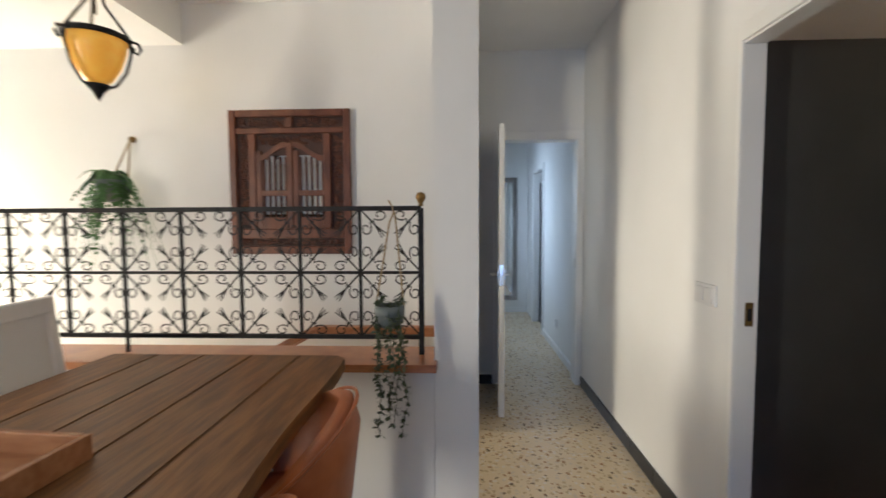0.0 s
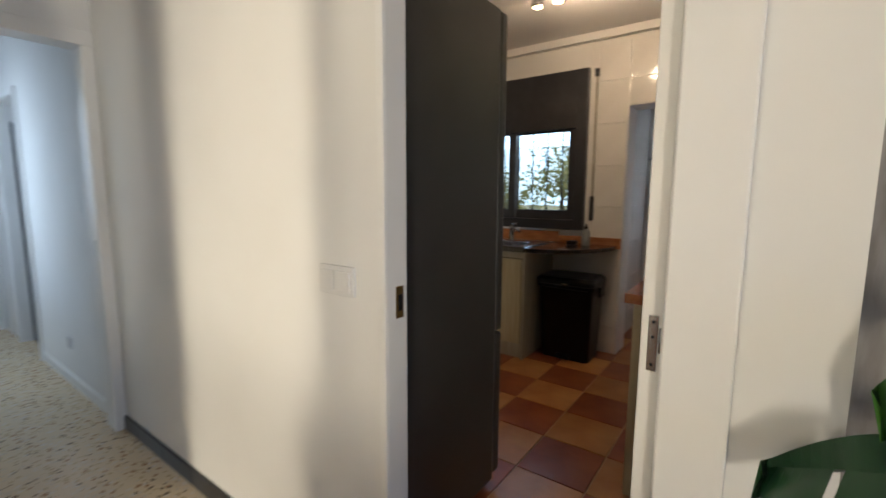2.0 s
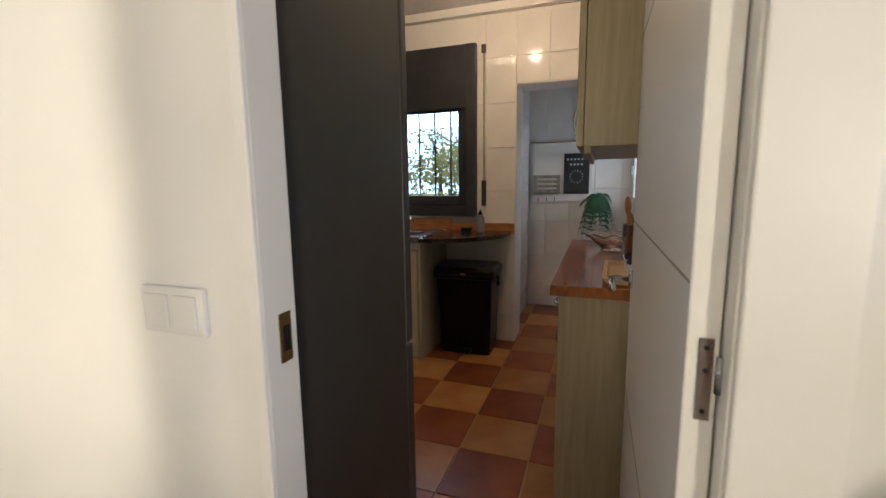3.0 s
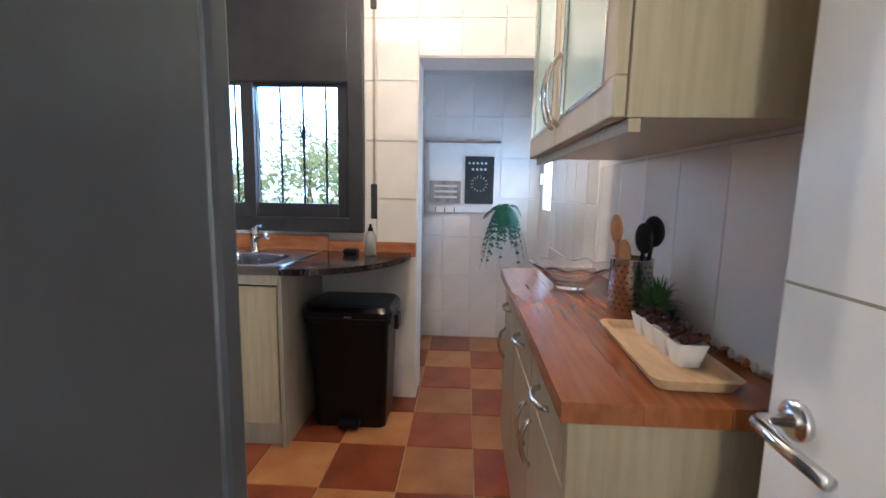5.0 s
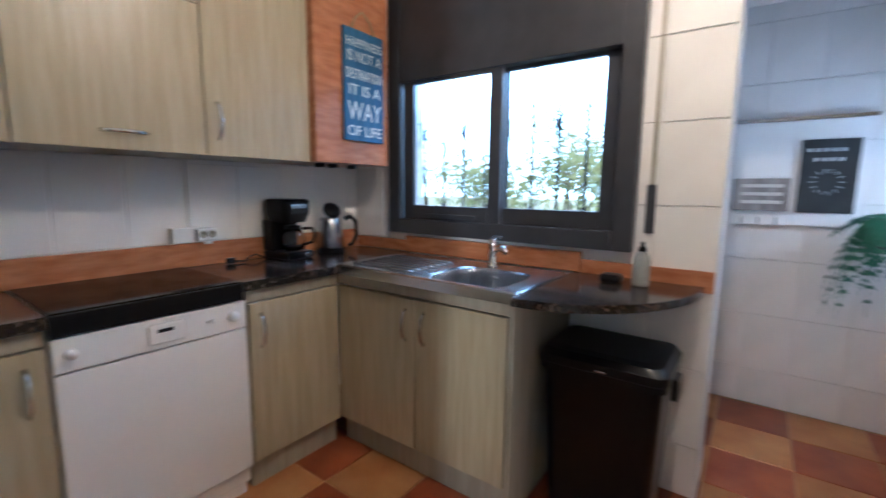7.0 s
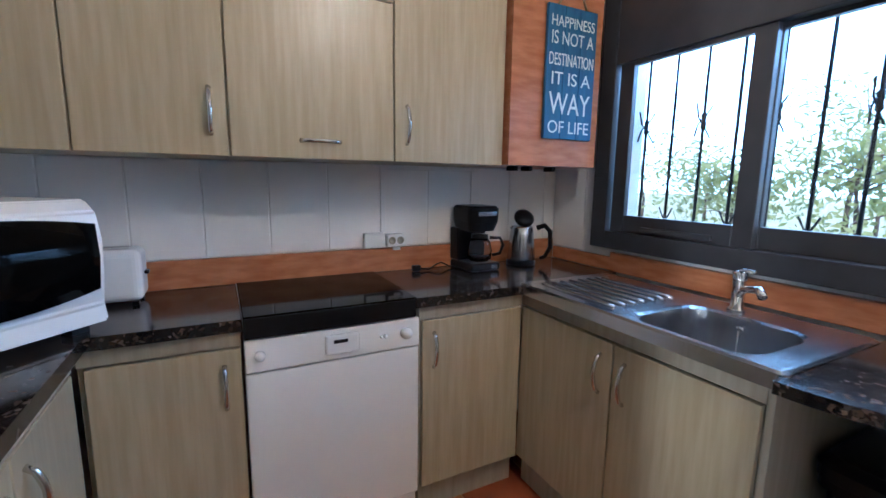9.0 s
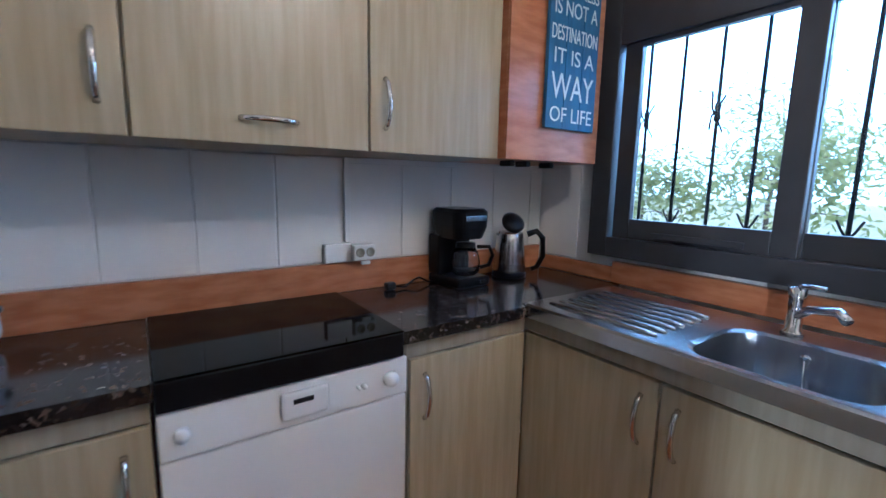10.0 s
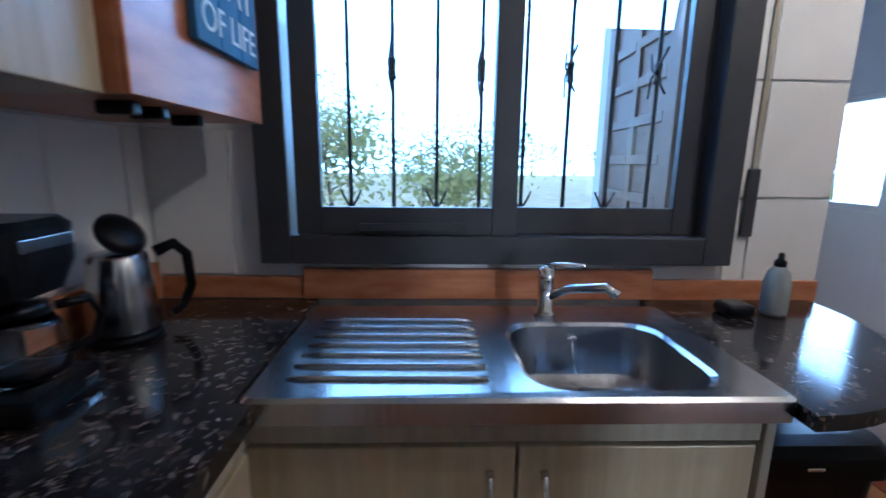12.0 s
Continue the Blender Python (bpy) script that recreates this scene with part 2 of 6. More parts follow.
def bx(bm, x0, x1, y0, y1, z0, z1, m=None):
    r = bmesh.ops.create_cube(bm, size=1, matrix=Matrix.Translation(((x0 + x1) / 2, (y0 + y1) / 2, (z0 + z1) / 2)) @ Matrix.Diagonal((abs(x1 - x0), abs(y1 - y0), abs(z1 - z0), 1)))
    if m:
        bmesh.ops.transform(bm, matrix=m, verts=r["verts"])
    return r["verts"]


def box(name, material, parent, x0, x1, y0, y1, z0, z1, bevel=0.003, label="", m=None, seg=2):
    bm = bmesh.new()
    bx(bm, x0, x1, y0, y1, z0, z1)
    if bevel:
        bmesh.ops.bevel(bm, geom=bm.edges[:], offset=bevel, segments=seg, affect="EDGES", profile=0.5)
    if m:
        bmesh.ops.transform(bm, matrix=m, verts=bm.verts)
    return part(name, bm, material, parent, label)


def setting(name, material, boxes, label="", category="", bevel=0):
    bm = bmesh.new()
    for b in boxes:
        bx(bm, *b)
    ob = part(name, bm, material)
    return tagged(ob, label, category or name.split("_")[0], kind="structure")


def tube(bm, pts, r, n=8, r_end=None):
    """A round rod through the points."""
    pts = [Vector(p) for p in pts]
    rings = []
    up = Vector((0.13, 0.21, 0.97))
    for i, p in enumerate(pts):
        d = (pts[min(i + 1, len(pts) - 1)] - pts[max(i - 1, 0)]).normalized()
        a = d.cross(up)
        if a.length < 0.05:
            a = d.cross(Vector((1, 0.2, 0)))
        a.normalize()
        b = d.cross(a)
        rr = r if r_end is None else r + (r_end - r) * i / (len(pts) - 1)
        rings.append([bm.verts.new(p + (a * math.cos(k * 2 * math.pi / n) + b * math.sin(k * 2 * math.pi / n)) * rr) for k in range(n)])
    for s, t in zip(rings, rings[1:]):
        for k in range(n):
            bm.faces.new((s[k], s[(k + 1) % n], t[(k + 1) % n], t[k]))
    bm.faces.new(rings[0][::-1])
    bm.faces.new(rings[-1])


def rod(name, material, parent, pts, r, n=8, r_end=None, label=""):
    bm = bmesh.new()
    tube(bm, pts, r, n, r_end)
    bmesh.ops.recalc_face_normals(bm, faces=bm.faces)
    return part(name, bm, material, parent, label, smooth=True)


def lathe(bm, profile, at, n=28, m=None):
    """Turns (radius, height) round the upright through at."""
    rings = []
    made = []
    for r, z in profile:
        ring = [bm.verts.new((at[0] + r * math.cos(k * 2 * math.pi / n), at[1] + r * math.sin(k * 2 * math.pi / n), at[2] + z)) for k in range(n)]
        rings.append(ring)
        made += ring
    for s, t in zip(rings, rings[1:]):
        for k in range(n):
            bm.faces.new((s[k], s[(k + 1) % n], t[(k + 1) % n], t[k]))
    if profile[0][0] > 1e-4:
        bm.faces.new(rings[0][::-1])
    if profile[-1][0] > 1e-4:
        bm.faces.new(rings[-1])
    if m:
        bmesh.ops.transform(bm, matrix=m, verts=made)


def turned(name, material, parent, profile, at, n=28, label="", m=None, smooth=True):
    bm = bmesh.new()
    lathe(bm, profile, at, n, m)
    bmesh.ops.remove_doubles(bm, verts=bm.verts, dist=1e-5)
    bmesh.ops.recalc_face_normals(bm, faces=bm.faces)
    return part(name, bm, material, parent, label, smooth)


def prism(bm, outline, z0, z1):
    a = [bm.verts.new((x, y, z0)) for x, y in outline]
    b = [bm.verts.new((x, y, z1)) for x, y in outline]
    bm.faces.new(a[::-1])
    bm.faces.new(b)
    for i in range(len(a)):
        j = (i + 1) % len(a)
        bm.faces.new((a[i], a[j], b[j], b[i]))


# ---- the large structure ----
KX0, KX1, KY0, KY1, KTOP = 1.29, 4.05, 1.27, 4.17, 2.58
setting("floor_living", M_TERRAZZO, [(-4.0, 1.22, -4.0, 2.38, -0.1, 0), (0.3, 1.29, 2.38, 7.2, -0.1, 0), (-0.6, 0.1, 2.56, 3.22, -0.1, 0), (0.1, 0.3, 2.46, 3.22, -0.1, 0), (1.22, 3.9, -4.0, 1.165, -0.1, 0)], "beige terrazzo floor with brown stone chips", "floor")
setting("floor_kitchen", M_GROUT, [(1.22, 5.3, 1.165, 4.3, -0.1, -0.006)], "terracotta chequered kitchen floor tiles", "floor")
setting("wall_kitchen_door", M_WALL, [(1.22, 1.29, 1.165, 1.4, 0, 2.75), (1.22, 1.29, 2.08, 4.3, 0, 2.75), (1.22, 1.29, 1.4, 2.08, 2.0, 2.75), (1.22, 1.29, 4.3, 5.8, 0, 2.75), (1.22, 1.29, 6.45, 7.2, 0, 2.75), (1.22, 1.29, 5.8, 6.45, 2.03, 2.75)], "white plastered wall with a doorway to the kitchen", "wall")
setting("wall_kitchen_south", M_WALL, [(1.29, 4.72, 1.165, 1.27, 0, 2.75), (5.12, 5.45, 1.165, 1.27, 0, 2.75), (4.72, 5.12, 1.165, 1.27, 0, 1.1), (4.72, 5.12, 1.165, 1.27, 1.66, 2.75)], "white wall with a small pantry window", "wall")
setting("wall_kitchen_north", M_WALL, [(1.29, 4.3, KY1, 4.3, 0, 2.75)], "tiled kitchen wall behind the worktop", "wall")
setting("wall_window", M_WALL, [(KX1, 4.3, 2.166, 2.5, 0, 2.75), (KX1, 4.3, 3.82, KY1, 0, 2.75), (KX1, 4.3, 2.5, 3.82, 0, 1.04), (KX1, 4.3, 2.5, 3.82, 2.3, 2.75), (KX1, 4.3, 1.27, 2.166, 2.0, 2.75)], "kitchen wall with the window and the pantry opening", "wall")
setting("wall_pantry", M_WALL, [(5.22, 5.35, 1.27, 2.4, 0, 2.75), (4.3, 5.22, 2.25, 2.4, 0, 2.75)], "white tiled pantry walls", "wall")
setting("ceiling_kitchen", M_CEIL, [(1.29, 5.22, 1.27, 4.17, KTOP, 2.75)], "white kitchen ceiling", "ceiling")
setting("ceiling_living", M_CEIL, [(-4.15, 1.34, -4.15, 7.35, 2.75, 2.9), (1.34, 5.45, -4.15, 4.3, 2.75, 2.9)], "white living room ceiling", "ceiling")
setting("cornice", M_CEIL, [(KX0, KX1, KY1 - 0.06, KY1, KTOP - 0.06, KTOP - 0.002), (KX1 - 0.06, KX1, KY0, KY1 - 0.06, KTOP - 0.06, KTOP - 0.002)], "plain white cornice", "trim")
setting("ceiling_beam", M_CEIL, [(-4.0, -1.55, 0.5, 3.22, 2.5, 2.748)], "white boxed ceiling beam", "beam")
setting("wall_stair", M_WALL, [(-4.0, 0.097, 3.22, 3.36, -1.6, 2.75)], "cream plastered stairwell wall", "wall")
setting("wall_half", M_WALL, [(-4.0, 0.098, 2.38, 2.56, -1.6, 0.7)], "white half-height wall under the railing", "wall")
setting("wall_pillar", M_WALL, [(0.1, 0.3, 2.38, 2.46, 0, 2.75), (0.1, 0.3, 3.22, 4.08, 0, 2.75), (0.1, 0.3, 2.46, 3.22, 2.4, 2.75), (0.1, 0.3, 2.38, 3.36, -1.6, -0.102)], "white wall end beside the stairwell", "wall")
setting("wall_corridor", M_WALL, [(0.1, 0.5, 4.08, 4.2, 0, 2.75), (0.5, 1.22, 4.08, 4.2, 2.07, 2.75), (0.2, 0.34, 4.2, 5.4, 0, 2.75), (0.2, 0.34, 6.4, 7.2, 0, 2.75), (0.2, 0.34, 5.4, 6.4, 0, 0.8), (0.2, 0.34, 5.4, 6.4, 2.2, 2.75), (0.2, 1.34, 7.1, 7.25, 0, 2.75)], "white corridor walls beyond the inner door", "wall")
setting("wall_corridor_room", M_WALL, [(1.29, 2.4, 5.5, 5.6, 0, 2.75), (1.29, 2.4, 6.6, 6.7, 0, 2.75), (2.4, 2.5, 5.5, 6.7, 0, 2.75)], "walls of a room off the corridor", "wall")
setting("floor_corridor_room", M_TERRAZZO, [(1.34, 2.4, 5.6, 6.6, -0.1, 0)], "terrazzo floor of a side room", "floor")
setting("wall_living_west", M_WALL, [(-4.15, -4.0, -4.0, -2.2, 0, 2.75), (-4.15, -4.0, -0.8, 2.56, 0, 2.75), (-4.15, -4.0, -2.2, -0.8, 0, 0.7), (-4.15, -4.0, -2.2, -0.8, 2.3, 2.75), (-4.15, -4.0, 2.56, 3.36, -1.6, 0.4), (-4.15, -4.0, 2.56, 3.36, 1.6, 2.75)], "white living room wall with a window", "wall")
setting("wall_living_south", M_WALL, [(-4.15, -1.6, -4.15, -4.0, 0, 2.75), (0.4, 4.05, -4.15, -4.0, 0, 2.75), (-1.6, 0.4, -4.15, -4.0, 2.25, 2.75)], "white living room wall with a terrace door", "wall")
setting("wall_living_east", M_WALL, [(3.9, 4.05, -4.0, 1.165, 0, 2.75)], "white living room wall", "wall")
setting("stair_landing", M_TERRAZZO, [(-4.0, 0.1, 2.56, 3.22, -1.6, -1.5)], "lower stair landing", "floor")
setting("ledge", M_ORANGE, [(-4.0, 0.112, 2.31, 2.6, 0.702, 0.737)], "varnished orange wooden ledge on the half wall", "ledge")

# stair: steps and the varnished stringer seen through the railing
for i in range(7):
    st = thing("stair_step", (-0.75 - 0.26 * i, 2.89, -0.2 - 0.18 * i), "varnished wooden step of the staircase going down", "step", "stair steps")
    box("tread", M_ORANGE, st, -0.88 - 0.26 * i, -0.6 - 0.26 * i, 2.6, 3.2, -0.2 - 0.18 * i, -0.16 - 0.18 * i)
stringer = thing("stair_handrail", (-0.35, 3.19, 0.62), "varnished orange wooden handrail along the stairwell", "handrail")
box("rail", M_ORANGE, stringer, -0.73, 0.098, 3.15, 3.218, 0.64, 0.70, 0.006)
bm = bmesh.new()
tube(bm, [(-0.73, 3.16, 0.67), (-0.8, 2.72, 0.66), (-1.1, 2.64, 0.45), (-2.0, 2.64, -0.2)], 0.03, 8)
part("sloping_rail", bm, M_ORANGE, stringer)

# skirting of black pieces
skirt = bpy.data.meshes.new("skirting_tile")
bm = bmesh.new()
bx(bm, -0.007, 0.007, -0.148, 0.148, 0, 0.078)
bm.to_mesh(skirt)
bm.free()
skirt.materials.append(M_SKIRT)
base = tagged(new("baseboard"), "black ceramic skirting tiles along the corridor wall", "baseboard", kind="structure")
for i in range(7):
    t = new("skirting_tile", skirt)
    t.location, t.parent = (1.213, 2.22 + 0.3 * i, 0.0), base
for x in (0.33,):
    t = new("skirting_tile", skirt)
    t.matrix_world = pose(x, 4.073, 0, 0, 0, 90)
    t.parent = base
setting("baseboard_corridor", M_PAINT, [(1.205, 1.22, 4.2, 5.78, 0, 0.07), (0.34, 1.2, 7.085, 7.1, 0, 0.07)], "white corridor skirting board", "baseboard")

# kitchen doorway lining and casing
dr = thing("door_frame", (1.25, 1.75, 0), "white painted frame of the kitchen doorway", "door frame", kind="structure")
box("jamb", M_PAINT, dr, 1.214, 1.292, 2.056, 2.08, 0, 1.975, 0.002)
box("jamb", M_PAINT, dr, 1.214, 1.292, 1.4, 1.411, 0, 1.975, 0.002)
box("head", M_PAINT, dr, 1.214, 1.292, 1.4, 2.08, 1.9755, 2.0, 0.002)
box("casing", M_PAINT, dr, 1.207, 1.219, 2.057, 2.082, 0, 2.045, 0.003)
box("casing", M_PAINT, dr, 1.203, 1.219, 1.303, 1.408, 0, 2.045, 0.004)
box("casing", M_PAINT, dr, 1.204, 1.219, 1.4085, 2.0565, 1.983, 2.044, 0.003)
lp = box("latch_plate", M_BRASS, dr, 1.246, 1.274, 2.0525, 2.0558, 0.975, 1.062, 0.001, "dark metal latch plate")
box("keep", M_IRON, lp, 1.252, 1.268, 2.0512, 2.0524, 0.995, 1.04, 0)

# kitchen door leaf, standing open on its hinges
leaf = thing("kitchen_door", (1.26, 1.43, 0), "white painted flush door standing open, with routed lines", "door")
dm = pose(1.245, 1.45, 0, 0, 0, 0.2)
slab = box("door_leaf", M_PAINT, leaf, 0, 0.885, -0.036, 0, 0.008, 1.965, 0.003, m=dm)
for z in (0.62, 1.155, 1.69):
    box("groove", M_CABEDGE, slab, 0.003, 0.882, -0.0005, 0.0007, z, z + 0.004, 0, m=dm)
for z in (0.25, 1.04, 1.75):
    hp = box("hinge_plate", M_STEEL, leaf, -0.0025, -0.0002, -0.03, -0.013, z - 0.052, z + 0.052, 0.001, "satin metal hinge plate", m=dm)
    for k in (-0.04, 0.012, 0.04):
        turned("screw", M_IRON, hp, [(0, 0), (0.003, 0), (0.003, 0.001), (0, 0.001)], (0, 0, 0), 8, m=dm @ pose(-0.0025, -0.0215, z + k, 0, -90, 0))
    rod("knuckle", M_STEEL, hp, [dm @ Vector((-0.003, -0.036, z - 0.015)), dm @ Vector((-0.003, -0.036, z + 0.03))], 0.0045, 8)
hd = turned("rosette", M_CHROME, leaf, [(0, 0), (0.026, 0), (0.026, 0.008), (0.02, 0.01), (0, 0.01)], (0, 0, 0), 20, "chrome door handle", m=dm @ pose(0.83, 0, 0.985, -90, 0, 0))
rod("lever", M_CHROME, hd, [dm @ Vector(p) for p in ((0.83, 0.008, 0.985), (0.83, 0.048, 0.985), (0.822, 0.058, 0.985), (0.78, 0.06, 0.983), (0.71, 0.058, 0.98))], 0.009, 10)

# inner door of the corridor
fr = thing("inner_door_frame", (0.9, 4.08, 0), "white painted frame of the corridor door", "door frame", kind="structure")
box("casing", M_PAINT, fr, 0.49, 0.55, 4.058, 4.2, 0, 2.03, 0.004)
box("casing", M_PAINT, fr, 1.165, 1.219, 4.058, 4.2, 0, 2.03, 0.004)
box("casing", M_PAINT, fr, 0.49, 1.219, 4.058, 4.2, 2.03, 2.1, 0.004)
box("latch_plate", M_CHROME, fr, 1.162, 1.1645, 4.09, 4.11, 0.98, 1.06, 0)
leaf2 = thing("corridor_door", (0.6, 4.07, 0), "white painted door standing open to the corridor", "door")
turn = pose(0.545, 4.05, 0) @ pose(0, 0, 0, 0, 0, 180 + 85.5)
box("door_leaf", M_PAINT, leaf2, 0, 0.64, -0.02, 0.02, 0.008, 2.02, 0.003, m=turn)
for s in (-1, 1):
    b = box("handle_plate", M_CHROME, leaf2, 0.56, 0.6, s * 0.02, s * 0.026, 0.95, 1.04, 0.001, "chrome lever handle", m=turn)
    bm = bmesh.new()
    tube(bm, [(0.58, s * 0.024, 1.0), (0.58, s * 0.06, 1.0), (0.56, s * 0.068, 1.0), (0.47, s * 0.068, 1.0)], 0.008, 8)
    bmesh.ops.transform(bm, matrix=turn, verts=bm.verts)
    part("lever", bm, M_CHROME, b, smooth=True)
box("lock_plate", M_CHROME, leaf2, 0.6402, 0.643, -0.011, 0.011, 0.93, 1.07, 0, m=turn)

# switch beside the doorway
sw = thing("light_switch", (1.21, 2.26, 1.05), "white double rocker light switch", "switch")
box("plate", M_WHITE, sw, 1.207, 1.2195, 2.178, 2.322, 1.02, 1.105, 0.003)
for y in (2.19, 2.255):
    box("rocker", M_WHITE, sw, 1.201, 1.2072, y, y + 0.055, 1.033, 1.092, 0.002)

# ---- kitchen window ----
win = thing("window_1", (4.05, 3.16, 1.02), "anthracite sliding window with a roller blind box", "window", kind="structure")
WX0, WX1 = 4.0, 4.1
box("frame", M_ALU, win, WX0, WX1, 2.475, 2.56, 1.018, 2.322, 0.004)
box("frame", M_ALU, win, WX0, WX1, 3.755, 3.842, 1.018, 2.322, 0.004)
box("frame", M_ALU, win, WX0, WX1, 2.56, 3.755, 1.018, 1.1, 0.004)
box("blind_box", M_ALU, win, WX0 + 0.006, WX1, 2.56, 3.755, 1.86, 2.322, 0.004, "dark roller blind housing")


def sash(y0, y1, x):
    s = box("sash", M_ALU, win, x, x + 0.03, y0, y0 + 0.072, 1.1, 1.86, 0.003)
    box("stile", M_ALU, s, x, x + 0.03, y1 - 0.072, y1, 1.1, 1.86, 0.003)
    box("rail", M_ALU, s, x, x + 0.03, y0 + 0.072, y1 - 0.072, 1.1, 1.18, 0.003)
    box("rail", M_ALU, s, x, x + 0.03, y0 + 0.072, y1 - 0.072, 1.842, 1.86, 0.001)
    g = box("pane", M_GLASS, s, x + 0.012, x + 0.017, y0 + 0.068, y1 - 0.068, 1.176, 1.846, 0)
    g.visible_shadow = False


sash(3.11, 3.74, 4.02)
sash(2.562, 3.18, 4.055)
box("pull", M_ALU, win, 4.002, 4.0195, 3.25, 3.56, 1.115, 1.135, 0.002)

grille = thing("window_grille", (4.26, 3.2, 1.05), "black wrought iron bars outside the window", "grille")
for k in range(9):
    y = 3.77 - 0.1437 * k
    b = rod("bar", M_IRON, grille, [(4.26, y, 1.042), (4.26, y, 2.298)], 0.007, 8)
    if k % 2 == 0:
        turned("collar", M_IRON, b, [(0.0072, -0.035), (0.013, -0.028), (0.0095, 0), (0.013, 0.028), (0.0072, 0.035)], (4.26, y, 1.6), 10)
        for e in (-1, 1):
            rod("barb", M_IRON, b, [(4.26 - e * 0.055, y, 1.53), (4.26 - e * 0.02, y + 0.012, 1.585), (4.26 + e * 0.02, y + 0.012, 1.615), (4.26 + e * 0.055, y, 1.67)], 0.004, 6)
    else:
        for e in (-1, 1):
            rod("barb", M_IRON, b, [(4.26, y, 1.15), (4.26, y + e * 0.02, 1.185), (4.26, y + e * 0.034, 1.215)], 0.004, 6)
for z in (1.1, 2.1):
    rod("cross_bar", M_IRON, grille, [(4.26, 2.502, z), (4.26, 3.818, z)], 0.006, 8)

# shutter leaf standing open outside
shut = thing("window_shutter", (4.66, 2.44, 1.0), "brown panelled wooden shutter standing open", "shutter")
ts = pose(4.315, 2.5, 0, 0, 0, -2)
for x0, x1 in ((0, 0.09), (0.33, 0.38), (0.6, 0.69)):
    box("stile", M_SHUTTER, shut, x0, x1, -0.02, 0.02, 1.0, 2.3, 0.004, m=ts)
for k in range(9):
    for x0, x1 in ((0.09, 0.33), (0.38, 0.6)):
        box("rail", M_SHUTTER, shut, x0, x1, -0.02, 0.02, 1.0 + k * 0.155, 1.04 + k * 0.155, 0.003, m=ts)
        if k < 8:
            box("panel", M_SHUTTER, shut, x0, x1, -0.008, 0.008, 1.04 + k * 0.155, 1.155 + k * 0.155, 0.002, m=ts)

# blind strap
strap = thing("blind_strap", (4.04, 2.42, 1.05), "grey blind strap with its wall winder", "blind strap")
box("winder", M_ALU, strap, 4.03, 4.042, 2.4, 2.436, 1.1, 1.3, 0.004, "dark strap winder")
box("strap", M_CABEDGE, strap, 4.036, 4.0405, 2.411, 2.425, 1.3, 2.3, 0)
box("guide", M_ALU, strap, 4.02, 4.042, 2.402, 2.434, 2.25, 2.31, 0.003)

# pantry window
pw = thing("window_2", (4.92, 1.2, 1.1), "small white framed pantry window", "window", kind="structure")
for b in ((4.72, 4.755, 1.1, 1.66), (5.085, 5.12, 1.1, 1.66), (4.755, 5.085, 1.1, 1.135), (4.755, 5.085, 1.625, 1.66)):
    box("frame", M_PAINT, pw, b[0], b[1], 1.2, 1.268, b[2], b[3], 0.003)
g = box("pane", M_GLASS, pw, 4.753, 5.087, 1.22, 1.225, 1.133, 1.627, 0)
g.visible_shadow = False
box("window_handle", M_CHROME, pw, 5.09, 5.105, 1.268, 1.295, 1.33, 1.42, 0.003)

# ---- kitchen units ----


def bow(parent, a, b, out, r=0.0075, label="bowed chrome handle"):
    """A bowed bar handle between a and b, standing off along out."""
    a, b, out = Vector(a), Vector(b), Vector(out)
    pts = [a]
    for k in range(1, 10):
        u = k / 10
        pts.append(a.lerp(b, u) + out * (0.35 + 0.65 * math.sin(math.pi * u)) * (1 if 0 < k < 10 else 0))
    pts.append(b)
    return rod("handle", M_CHROME, parent, pts, r, 8, label=label)


